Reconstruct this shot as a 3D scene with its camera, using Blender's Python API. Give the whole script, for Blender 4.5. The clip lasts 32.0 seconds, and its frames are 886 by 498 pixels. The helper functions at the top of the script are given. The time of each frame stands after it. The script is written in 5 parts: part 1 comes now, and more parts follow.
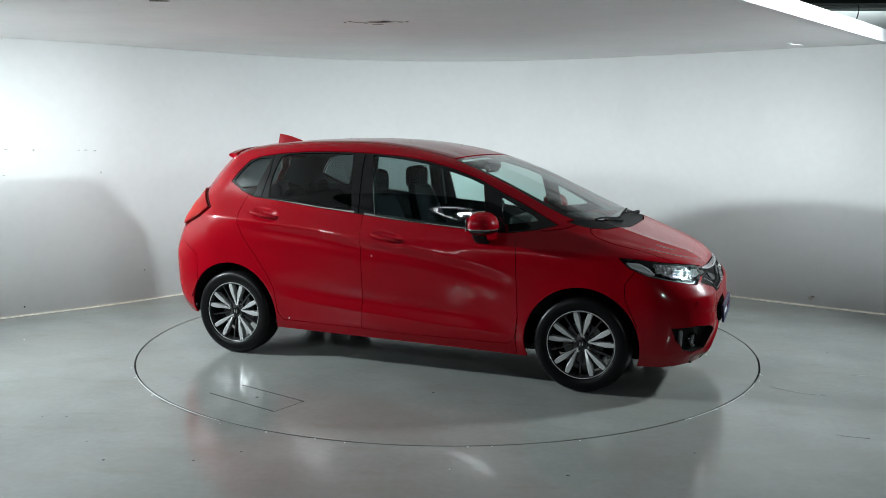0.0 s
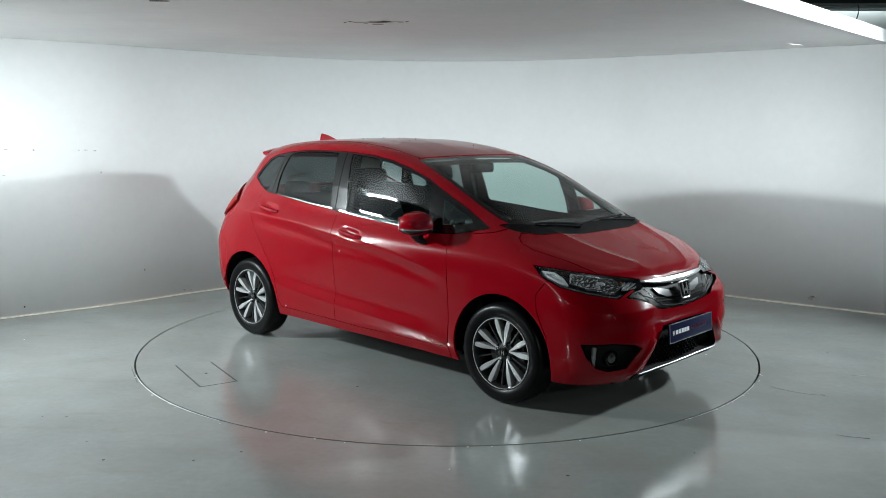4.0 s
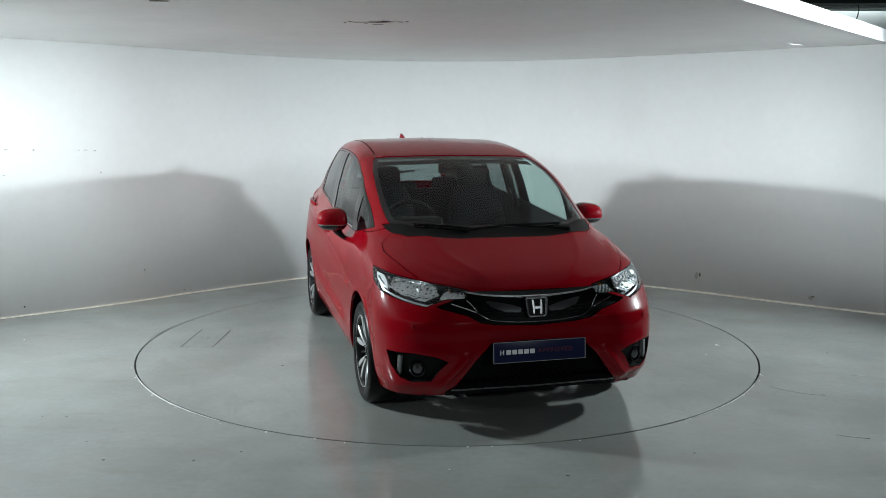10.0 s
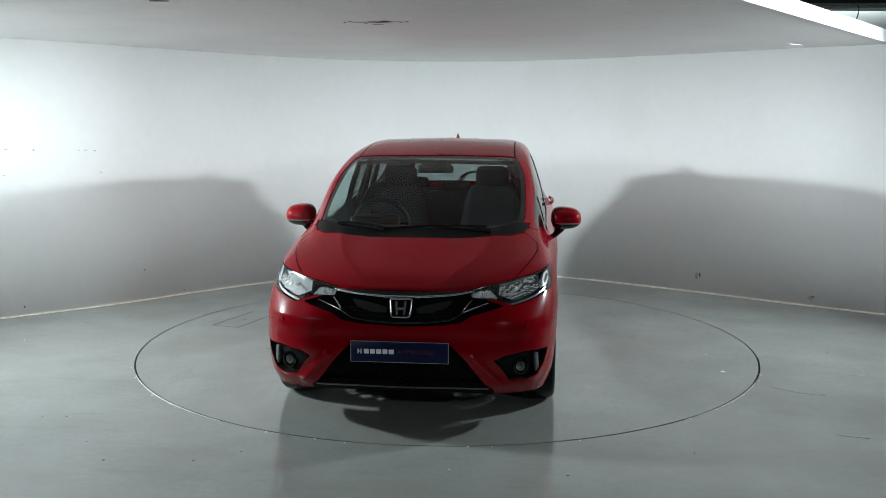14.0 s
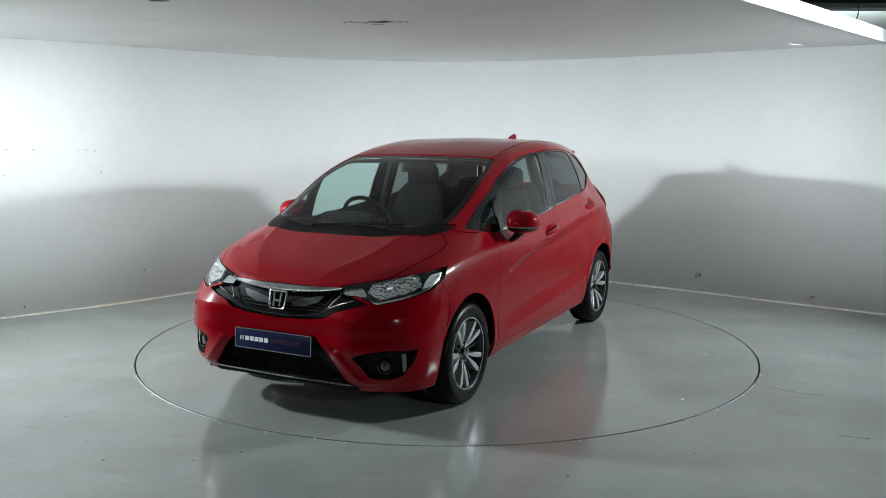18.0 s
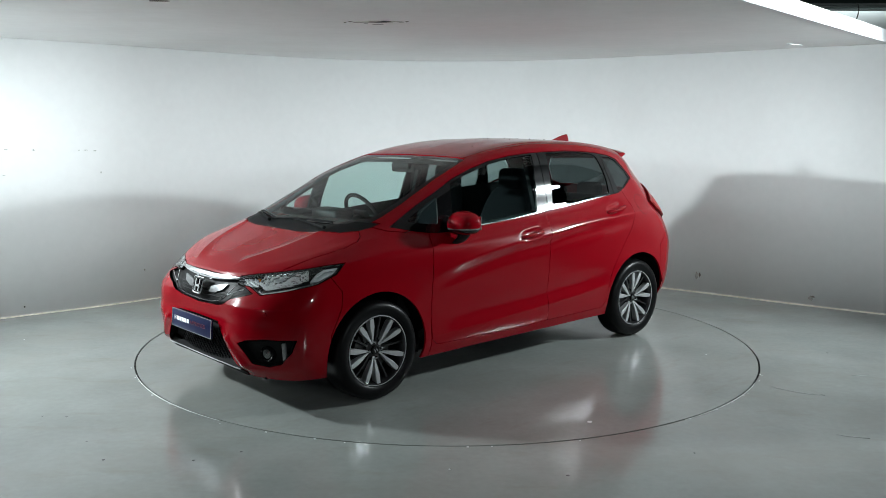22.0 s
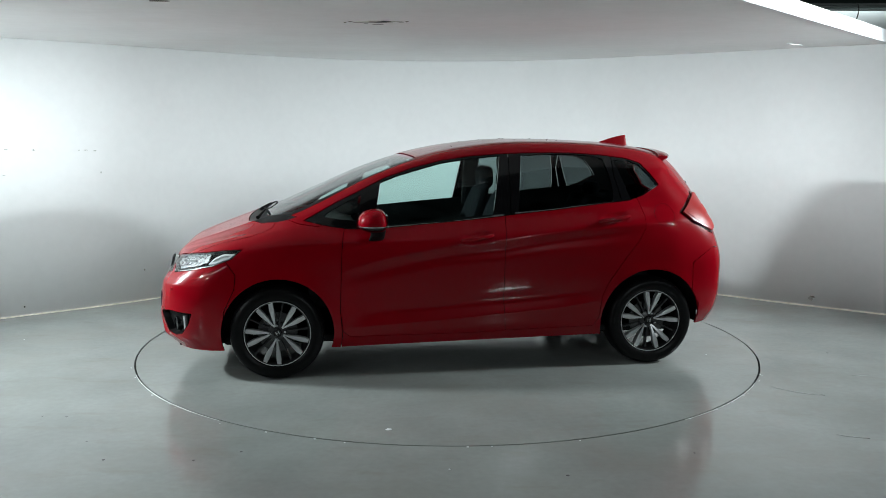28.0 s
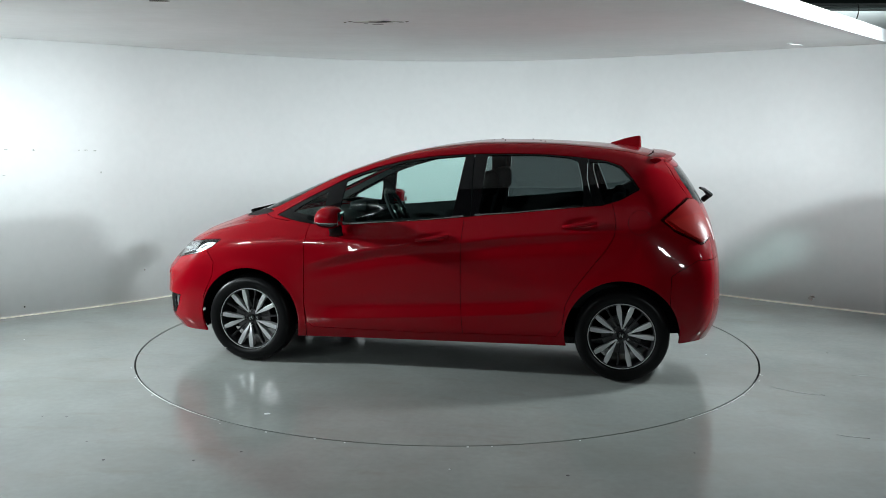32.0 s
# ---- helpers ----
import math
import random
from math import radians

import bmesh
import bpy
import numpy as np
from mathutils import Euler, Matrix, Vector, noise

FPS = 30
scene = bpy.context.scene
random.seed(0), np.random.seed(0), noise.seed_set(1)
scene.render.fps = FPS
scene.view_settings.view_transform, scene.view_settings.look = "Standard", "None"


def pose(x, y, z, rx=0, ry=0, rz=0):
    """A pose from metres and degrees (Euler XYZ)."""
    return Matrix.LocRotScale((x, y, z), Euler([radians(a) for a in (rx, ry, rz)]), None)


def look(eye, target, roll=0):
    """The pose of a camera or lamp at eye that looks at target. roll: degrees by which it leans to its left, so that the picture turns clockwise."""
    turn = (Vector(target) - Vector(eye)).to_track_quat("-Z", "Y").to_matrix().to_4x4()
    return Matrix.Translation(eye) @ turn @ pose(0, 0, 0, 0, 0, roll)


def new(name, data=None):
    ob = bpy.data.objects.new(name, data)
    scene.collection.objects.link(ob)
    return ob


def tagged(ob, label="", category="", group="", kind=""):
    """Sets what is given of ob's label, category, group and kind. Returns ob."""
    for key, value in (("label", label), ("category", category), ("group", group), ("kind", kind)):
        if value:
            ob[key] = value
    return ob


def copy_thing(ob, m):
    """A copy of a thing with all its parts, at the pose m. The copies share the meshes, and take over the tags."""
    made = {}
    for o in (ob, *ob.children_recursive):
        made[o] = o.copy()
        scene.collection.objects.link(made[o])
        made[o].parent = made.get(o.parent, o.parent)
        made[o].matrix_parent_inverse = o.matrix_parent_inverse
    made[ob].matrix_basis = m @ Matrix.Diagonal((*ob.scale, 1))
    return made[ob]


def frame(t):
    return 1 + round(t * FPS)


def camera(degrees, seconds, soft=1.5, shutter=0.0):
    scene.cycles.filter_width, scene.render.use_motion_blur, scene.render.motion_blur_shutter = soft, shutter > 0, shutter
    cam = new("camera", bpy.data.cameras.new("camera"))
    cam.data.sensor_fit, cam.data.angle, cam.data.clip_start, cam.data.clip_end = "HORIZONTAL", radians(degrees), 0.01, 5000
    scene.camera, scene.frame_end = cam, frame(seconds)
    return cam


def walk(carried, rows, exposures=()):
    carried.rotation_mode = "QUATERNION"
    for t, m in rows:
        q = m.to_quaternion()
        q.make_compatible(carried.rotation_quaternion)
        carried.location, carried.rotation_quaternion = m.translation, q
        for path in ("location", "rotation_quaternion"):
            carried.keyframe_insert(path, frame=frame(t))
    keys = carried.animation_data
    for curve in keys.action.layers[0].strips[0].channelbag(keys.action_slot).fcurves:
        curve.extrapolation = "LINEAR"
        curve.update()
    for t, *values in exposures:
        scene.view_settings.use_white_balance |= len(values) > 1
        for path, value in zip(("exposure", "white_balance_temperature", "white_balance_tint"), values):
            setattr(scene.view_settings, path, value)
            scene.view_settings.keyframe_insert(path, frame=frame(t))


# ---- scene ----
cam = camera(53.76, 32.0, soft=0.85)
EYE = (0.0, -6.464, 1.614)
VIEW = look(EYE, (EYE[0] - 0.0028, EYE[1] + 1.0, EYE[2] - 0.1381), 0.18)
walk(cam, [(0, VIEW), (32, VIEW)])

# ---- light ----
world = bpy.data.worlds.new("hall_air")
scene.world = world
world.use_nodes = True
world.node_tree.nodes["Background"].inputs[0].default_value = (0.75, 0.86, 0.9, 1)
world.node_tree.nodes["Background"].inputs[1].default_value = 0.012
scene.view_settings.exposure = 0.06


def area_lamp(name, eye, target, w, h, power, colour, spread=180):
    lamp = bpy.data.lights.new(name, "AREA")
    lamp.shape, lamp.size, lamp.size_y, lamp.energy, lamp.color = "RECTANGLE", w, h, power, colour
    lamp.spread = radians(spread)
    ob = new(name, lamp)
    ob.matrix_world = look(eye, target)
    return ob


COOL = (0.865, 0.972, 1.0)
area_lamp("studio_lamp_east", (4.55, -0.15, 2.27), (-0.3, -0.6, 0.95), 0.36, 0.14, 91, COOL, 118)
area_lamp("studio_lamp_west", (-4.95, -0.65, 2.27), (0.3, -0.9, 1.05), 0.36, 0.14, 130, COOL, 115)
# unseen fill added left and right of the camera, no lamps known there
area_lamp("front_fill_west", (-4.6, -6.2, 2.3), (0.3, 2.0, 1.0), 0.4, 0.18, 20, COOL, 150)
area_lamp("front_fill_east", (3.2, -7.0, 2.3), (-0.9, 2.0, 1.0), 0.4, 0.18, 26, COOL, 150)
# added out of view to lift the car's shadows on the side walls
area_lamp("wall_fill_west", (-4.4, -3.5, 2.27), (-2.3, 2.8, 0.1), 0.36, 0.14, 23, COOL, 78)
area_lamp("wall_fill_east", (4.6, -2.6, 2.27), (2.8, 2.6, 0.2), 0.36, 0.14, 12, COOL, 84)
# added unseen light that brightens the far wall and leaves the beams dark
area_lamp("far_wall_fill", (6.0, 7.74, 4.3), (6.2, 7.98, 2.4), 4.0, 0.1, 110, COOL)

# ---- materials ----


def mat(name, colour, rough=0.5, metal=0.0, grain=0.0, scale=40.0, bump=0.0, coat=0.0, spec=0.5, patch=0.0, patch_scale=2.0):
    m = bpy.data.materials.new(name)
    m.use_nodes = True
    nt = m.node_tree
    b = nt.nodes["Principled BSDF"]
    b.inputs["Base Color"].default_value = (*colour, 1)
    b.inputs["Roughness"].default_value = rough
    b.inputs["Metallic"].default_value = metal
    b.inputs["Specular IOR Level"].default_value = spec
    b.inputs["Coat Weight"].default_value = coat
    b.inputs["Coat Roughness"].default_value = 0.03
    if grain or bump or patch:
        tc = nt.nodes.new("ShaderNodeTexCoord")
        n1 = nt.nodes.new("ShaderNodeTexNoise")
        n1.inputs["Scale"].default_value = scale
        n1.inputs["Detail"].default_value = 6
        nt.links.new(tc.outputs["Object"], n1.inputs["Vector"])
        n2 = nt.nodes.new("ShaderNodeTexNoise")
        n2.inputs["Scale"].default_value = patch_scale
        n2.inputs["Detail"].default_value = 4
        nt.links.new(tc.outputs["Object"], n2.inputs["Vector"])
        def span(node, amount):
            r = nt.nodes.new("ShaderNodeMapRange")
            r.inputs["From Min"].default_value, r.inputs["From Max"].default_value = 0.3, 0.7
            r.inputs["To Min"].default_value, r.inputs["To Max"].default_value = 1 - amount, 1 + amount
            nt.links.new(node.outputs["Fac"], r.inputs["Value"])
            return r
        a, c = span(n1, grain), span(n2, patch)
        mu = nt.nodes.new("ShaderNodeMath")
        mu.operation = "MULTIPLY"
        nt.links.new(a.outputs[0], mu.inputs[0])
        nt.links.new(c.outputs[0], mu.inputs[1])
        v = nt.nodes.new("ShaderNodeVectorMath")
        v.operation = "SCALE"
        v.inputs[0].default_value = colour
        nt.links.new(mu.outputs[0], v.inputs["Scale"])
        nt.links.new(v.outputs[0], b.inputs["Base Color"])
        mr = nt.nodes.new("ShaderNodeMath")
        mr.operation = "MULTIPLY"
        mr.inputs[1].default_value = rough
        nt.links.new(c.outputs[0], mr.inputs[0])
        nt.links.new(mr.outputs[0], b.inputs["Roughness"])
        if bump:
            bp = nt.nodes.new("ShaderNodeBump")
            bp.inputs["Strength"].default_value = bump
            bp.inputs["Distance"].default_value = 0.004
            nt.links.new(n1.outputs["Fac"], bp.inputs["Height"])
            nt.links.new(bp.outputs[0], b.inputs["Normal"])
    return m


def glass_mat(name, tint, rough=0.0, gloss=0.05):
    """Thin glass: tinted see-through with a gloss on top."""
    m = bpy.data.materials.new(name)
    m.use_nodes = True
    nt = m.node_tree
    out = nt.nodes["Material Output"]
    nt.nodes.remove(nt.nodes["Principled BSDF"])
    tr = nt.nodes.new("ShaderNodeBsdfTransparent")
    tr.inputs[0].default_value = (*tint, 1)
    gl = nt.nodes.new("ShaderNodeBsdfGlossy")
    gl.inputs["Roughness"].default_value = rough
    lw = nt.nodes.new("ShaderNodeLayerWeight")
    pw = nt.nodes.new("ShaderNodeMath")
    pw.operation = "POWER"
    pw.inputs[1].default_value = 5.0
    nt.links.new(lw.outputs["Facing"], pw.inputs[0])
    fr = nt.nodes.new("ShaderNodeMapRange")
    fr.inputs["To Min"].default_value = gloss
    nt.links.new(pw.outputs[0], fr.inputs["Value"])
    ms = nt.nodes.new("ShaderNodeMixShader")
    nt.links.new(fr.outputs[0], ms.inputs[0])
    nt.links.new(tr.outputs[0], ms.inputs[1])
    nt.links.new(gl.outputs[0], ms.inputs[2])
    nt.links.new(ms.outputs[0], out.inputs[0])
    return m


def glow_mat(name, colour, strength):
    m = bpy.data.materials.new(name)
    m.use_nodes = True
    b = m.node_tree.nodes["Principled BSDF"]
    b.inputs["Emission Color"].default_value = (*colour, 1)
    b.inputs["Emission Strength"].default_value = strength
    return m


def stained(m, colour, stretch, lo, hi, amount):
    """Adds worn or dirty clouds of another colour to a material; returns it."""
    nt = m.node_tree
    b = nt.nodes["Principled BSDF"]
    base = b.inputs["Base Color"].links[0].from_socket
    tc = nt.nodes.new("ShaderNodeTexCoord")
    mp = nt.nodes.new("ShaderNodeMapping")
    mp.inputs["Scale"].default_value = stretch
    nt.links.new(tc.outputs["Object"], mp.inputs["Vector"])
    n = nt.nodes.new("ShaderNodeTexNoise")
    n.inputs["Scale"].default_value = 1.0
    n.inputs["Detail"].default_value = 7
    n.inputs["Roughness"].default_value = 0.62
    nt.links.new(mp.outputs[0], n.inputs["Vector"])
    r = nt.nodes.new("ShaderNodeMapRange")
    r.inputs["From Min"].default_value, r.inputs["From Max"].default_value = lo, hi
    r.inputs["To Max"].default_value = amount
    nt.links.new(n.outputs["Fac"], r.inputs["Value"])
    mx = nt.nodes.new("ShaderNodeMix")
    mx.data_type = "RGBA"
    nt.links.new(r.outputs[0], mx.inputs["Factor"])
    nt.links.new(base, mx.inputs[6])
    mx.inputs[7].default_value = (*colour, 1)
    nt.links.new(mx.outputs[2], b.inputs["Base Color"])
    return m


def floor_mat():
    """Grey epoxy with brownish traffic stains, pale worn clouds and a wandering gloss."""
    m = mat("grey_epoxy_floor", (0.245, 0.262, 0.25), 0.14, grain=0.04, scale=25, bump=0.02, patch=0.12, patch_scale=1.6)
    stained(m, (0.225, 0.222, 0.20), (0.8, 1.1, 1), 0.46, 0.66, 0.6)
    stained(m, (0.20, 0.185, 0.155), (2.2, 6.5, 1), 0.56, 0.74, 0.45)
    stained(m, (0.36, 0.36, 0.34), (30, 55, 1), 0.70, 0.78, 0.5)
    return stained(m, (0.27, 0.29, 0.28), (2.6, 1.4, 1), 0.55, 0.75, 0.5)


def ceiling_mat():
    m = mat("ceiling_paint", (0.905, 0.90, 0.895), 0.5, grain=0.02, scale=9, bump=0.05, patch=0.05, patch_scale=0.8)
    return stained(m, (0.84, 0.81, 0.79), (0.7, 1.7, 1), 0.50, 0.72, 0.5)


def wall_mat():
    m = mat("white_wall_paint", (0.925, 0.93, 0.93), 0.6, grain=0.012, scale=14, bump=0.025, patch=0.02, patch_scale=0.7)
    return stained(m, (0.86, 0.865, 0.86), (1.3, 1.3, 0.5), 0.55, 0.75, 0.5)


M = {
    "wall": wall_mat(),
    "ceiling": ceiling_mat(),
    "fascia": mat("fascia_paint", (0.85, 0.87, 0.88), 0.5),
    "floor": floor_mat(),
    "paint": mat("red_car_paint", (0.208, 0.0005, 0.005), 0.26, 0.0, coat=0.5, spec=0.04),
    "black": mat("black_plastic", (0.005, 0.0052, 0.0055), 0.5, grain=0.1, scale=300, bump=0.1, spec=0.12),
    "gloss_black": mat("gloss_black_trim", (0.004, 0.004, 0.0045), 0.10, spec=0.35, coat=0.2),
    "rubber": mat("tyre_rubber", (0.003, 0.003, 0.0033), 0.34, grain=0.15, scale=120, bump=0.04, spec=0.14),
    "chrome": mat("chrome", (0.82, 0.83, 0.85), 0.07, 1.0),
    "alloy": mat("machined_alloy", (0.62, 0.63, 0.64), 0.3, 0.7, grain=0.05, scale=200),
    "alloy_dark": mat("dark_alloy_paint", (0.012, 0.012, 0.013), 0.3, 0.0, coat=0.4),
    "dark": mat("underbody_dark", (0.004, 0.004, 0.0045), 0.8, spec=0.1),
    "cloth": mat("dark_seat_cloth", (0.009, 0.0095, 0.011), 0.9, spec=0.05, grain=0.12, scale=120, bump=0.04),
    "cabin": mat("dark_cabin_plastic", (0.009, 0.0095, 0.010), 0.6, spec=0.15, grain=0.08, scale=120, bump=0.03),
    "lining": mat("grey_cabin_lining", (0.15, 0.155, 0.155), 0.8, grain=0.05, scale=120),
    "disc": mat("brake_disc_steel", (0.10, 0.10, 0.10), 0.4, 1.0, grain=0.1, scale=60),
    "steel": mat("green_black_steel", (0.02, 0.035, 0.032), 0.5),
    "hall": mat("hall_wall_paint", (0.05, 0.053, 0.053), 0.8, grain=0.05, scale=5),
    "far_wall": mat("far_wall_paint", (0.55, 0.58, 0.57), 0.7, grain=0.03, scale=3),
    "skirting": mat("cream_sealant", (0.80, 0.76, 0.66), 0.6, grain=0.15, scale=30),
    "screen": glass_mat("windscreen_glass", (0.76, 0.89, 0.86), gloss=0.03),
    "glass": glass_mat("side_glass", (0.77, 0.94, 0.91)),
    "privacy": glass_mat("privacy_glass", (0.24, 0.28, 0.28)),
}


# ---- mesh helpers ----


def mesh_ob(name, V, F, material, parent=None, smooth=False, label="", normals=None):
    me = bpy.data.meshes.new(name)
    me.from_pydata([tuple(map(float, v)) for v in V], [], [tuple(map(int, f)) for f in F])
    me.materials.append(material)
    if smooth:
        me.shade_smooth()
    if normals is not None:
        me.normals_split_custom_set_from_vertices([tuple(map(float, n)) for n in normals])
    ob = new(name, me)
    if parent is not None:
        ob.parent = parent
    if label:
        tagged(ob, label)
    return ob


def part(name, bm, material, parent=None, label="", smooth=True, angle=0.6):
    """Links a bmesh as one mesh object under a thing or a part; edges sharper than angle stay crisp."""
    bmesh.ops.recalc_face_normals(bm, faces=bm.faces)
    for f in bm.faces:
        f.smooth = smooth
    for e in bm.edges:
        if len(e.link_faces) == 2 and e.calc_face_angle(0) > angle:
            e.smooth = False
    me = bpy.data.meshes.new(name)
    bm.to_mesh(me)
    bm.free()
    me.materials.append(material)
    ob = new(name, me)
    if parent is not None:
        ob.parent = parent
    if label:
        tagged(ob, label)
    return ob


def thing(name, label, category, group="", kind="", at=None):
    ob = new(name)
    ob.empty_display_size = 0.1
    if at is not None:
        ob.matrix_basis = at
    return tagged(ob, label, category, group, kind)


def box_bm(x0, x1, y0, y1, z0, z1, bevel=0.0, seg=2, m=None):
    bm = bmesh.new()
    bmesh.ops.create_cube(bm, size=1.0)
    for v in bm.verts:
        v.co = Vector((x0 + (v.co.x + 0.5) * (x1 - x0), y0 + (v.co.y + 0.5) * (y1 - y0), z0 + (v.co.z + 0.5) * (z1 - z0)))
    if bevel:
        bmesh.ops.bevel(bm, geom=list(bm.edges), offset=bevel, segments=seg, affect="EDGES", profile=0.5)
    if m is not None:
        bmesh.ops.transform(bm, matrix=m, verts=bm.verts)
    return bm


def prism_bm(pts, z0, z1):
    """An upright prism over a plan outline."""
    bm = bmesh.new()
    lo = [bm.verts.new((x, y, z0)) for x, y in pts]
    hi = [bm.verts.new((x, y, z1)) for x, y in pts]
    bm.faces.new(lo[::-1])
    bm.faces.new(hi)
    for i in range(len(pts)):
        j = (i + 1) % len(pts)
        bm.faces.new((lo[i], lo[j], hi[j], hi[i]))
    return bm


def tube_bm(path, radius, sides=8, closed=False):
    """A round tube along a list of points."""
    bm = bmesh.new()
    P = [Vector(p) for p in path]
    rings = []
    n = len(P)
    for i, p in enumerate(P):
        a = P[(i - 1) % n] if closed or i else p
        b = P[(i + 1) % n] if closed or i < n - 1 else p
        d = (b - a).normalized()
        s = d.cross(Vector((0, 0, 1)))
        s = s.normalized() if s.length > 1e-3 else Vector((1, 0, 0))
        w = s.cross(d)
        rr = radius[i] if isinstance(radius, (list, tuple)) else radius
        rings.append([bm.verts.new(p + rr * (math.cos(6.2832 * k / sides) * s + math.sin(6.2832 * k / sides) * w)) for k in range(sides)])
    for i in range(n if closed else n - 1):
        q, r = rings[i], rings[(i + 1) % n]
        for k in range(sides):
            bm.faces.new((q[k], q[(k + 1) % sides], r[(k + 1) % sides], r[k]))
    if not closed:
        bm.faces.new(rings[0][::-1])
        bm.faces.new(rings[-1])
    return bm


def lathe_bm(profile, sides=48, axis="Y"):
    """A turned body: profile of (radius, height along the axis)."""
    bm = bmesh.new()
    rings = []
    for r, hgt in profile:
        ring = []
        for k in range(sides):
            a = 2 * math.pi * k / sides
            ring.append(bm.verts.new((r * math.cos(a), hgt, r * math.sin(a)) if axis == "Y" else (r * math.cos(a), r * math.sin(a), hgt)))
        rings.append(ring)
    for q, r in zip(rings, rings[1:]):
        for k in range(sides):
            bm.faces.new((q[k], q[(k + 1) % sides], r[(k + 1) % sides], r[k]))
    return bm


# ---- the room ----
CEIL = 2.34
R_TABLE = 2.270
TABLE_X, TABLE_Y = 0.013, 0.10

# plan line of the wall's inner face: straight flank, round back, straight flank


def wall_line():
    knots = [(-5.9, -1.0), (-5.0, -0.25), (-3.78, 0.78), (-3.05, 1.40), (-2.45, 2.03), (-1.61, 2.80), (-0.82, 3.19), (0, 3.31), (0.8, 3.19),
             (1.48, 2.86), (2.0, 2.50), (2.5, 2.13), (3.23, 1.55), (3.87, 1.08), (5.2, 0.1)]
    pts = []
    for i in range(len(knots) - 1):
        p = [Vector(knots[max(0, min(len(knots) - 1, i + d))]) for d in (-1, 0, 1, 2)]
        for k in range(6):
            u = k / 6
            pts.append(tuple(0.5 * (2 * p[1] + (p[2] - p[0]) * u + (2 * p[0] - 5 * p[1] + 4 * p[2] - p[3]) * u * u + (3 * p[1] - p[0] - 3 * p[2] + p[3]) * u**3)))
    return pts + [knots[-1]]


WALL = wall_line()


def offset_line(pts, d):
    out = []
    for i, p in enumerate(pts):
        a, b = Vector(pts[max(i - 1, 0)]), Vector(pts[min(i + 1, len(pts) - 1)])
        t = (b - a).normalized()
        out.append((p[0] - t.y * d, p[1] + t.x * d))
    return out


def curtain(name, material, d0, d1, z0, z1, label, category):
    """A wall slab that follows the wall's plan line."""
    a, b = offset_line(WALL, d0), offset_line(WALL, d1)
    n = len(a)
    V = [(x, y, z) for z in (z0, z1) for line in (a, b) for x, y in line]
    F = []
    for i in range(n - 1):
        F += [(i, i + 1, 2 * n + i + 1, 2 * n + i), (n + i + 1, n + i, 3 * n + i, 3 * n + i + 1)]
        F += [(2 * n + i, 2 * n + i + 1, 3 * n + i + 1, 3 * n + i), (i + 1, i, n + i, n + i + 1)]
    F += [(0, 2 * n, 3 * n, n), (n - 1, 2 * n - 1, 4 * n - 1, 3 * n - 1)]
    ob = mesh_ob(name, V, F, material, smooth=False)
    me = ob.data
    for p in me.polygons:
        p.use_smooth = abs(p.normal.z) < 0.5
    return tagged(ob, label, category, kind="structure")


curtain("wall_back", M["wall"], 0.0, 0.12, -0.05, CEIL + 0.004, "smooth white painted curved studio wall with scuffs", "wall")
curtain("baseboard", M["skirting"], -0.008, -0.001, -0.01, 0.012, "thin cream sealant bead along the wall foot", "baseboard")

SLAB = [(5.2, 2.84), (3.68, 1.03), (1.66, -1.37), (0.62, -2.6), (-5.3, -2.6), (-5.7, 0.1), (-5.7, 4.5), (5.2, 4.5)]
tagged(part("ceiling", prism_bm(SLAB[::-1], CEIL, CEIL + 0.088), M["ceiling"], smooth=False), "low off-white painted ceiling slab with a bright edge", "ceiling", kind="structure")


def fascia():
    a, b = Vector((5.2, 2.84)), Vector((0.62, -2.6))
    t = (b - a).normalized()
    nrm = Vector((-t.y, t.x))
    pts = [a + nrm * 0.002, b + nrm * 0.002, b + nrm * 0.016, a + nrm * 0.016]
    return part("trim", prism_bm([tuple(p) for p in pts], CEIL - 0.004, CEIL + 0.097), M["fascia"], smooth=False)


tagged(fascia(), "bright white painted edge board of the ceiling", "trim", kind="structure")

# floor round the turntable: one sheet with a round hole


def floor_sheet():
    n = 160
    V, F = [], []
    for k in range(n):
        a = 2 * math.pi * k / n
        c, s = math.cos(a), math.sin(a)
        V.append((TABLE_X + R_TABLE * c, TABLE_Y + R_TABLE * s, 0))
        V.append((TABLE_X + R_TABLE * c, TABLE_Y + R_TABLE * s, -0.05))
        k2 = 14 / max(abs(c), abs(s))
        V.append((k2 * c, k2 * s, 0))
    for k in range(n):
        j = (k + 1) % n
        F += [(3 * k, 3 * k + 2, 3 * j + 2, 3 * j), (3 * k + 1, 3 * k, 3 * j, 3 * j + 1)]
    return mesh_ob("floor", V, F, M["floor"])


tagged(floor_sheet(), "glossy grey epoxy floor with faint stains", "floor", kind="structure")
tagged(part("pit", box_bm(-2.6, 2.6, -2.5, 2.7, -0.2, -0.06), M["dark"], smooth=False), "dark pit under the turntable gap", "pit", kind="structure")

turntable = thing("turntable", "round flush grey turntable set in the floor", "turntable")
part("deck", lathe_bm([(0.0001, 0.0), (R_TABLE - 0.012, 0.0), (R_TABLE - 0.012, -0.05), (0.0001, -0.05)], 160, "Z"), M["floor"], turntable, "grey epoxy coated disc")
# dark ring added in the open gap, stands in for the shade inside it
part("gap_shade_ring", lathe_bm([(R_TABLE - 0.0115, -0.012), (R_TABLE - 0.0005, -0.012), (R_TABLE - 0.0005, -0.02), (R_TABLE - 0.0115, -0.02)], 160, "Z"), M["dark"], turntable, "dark joint round the disc")

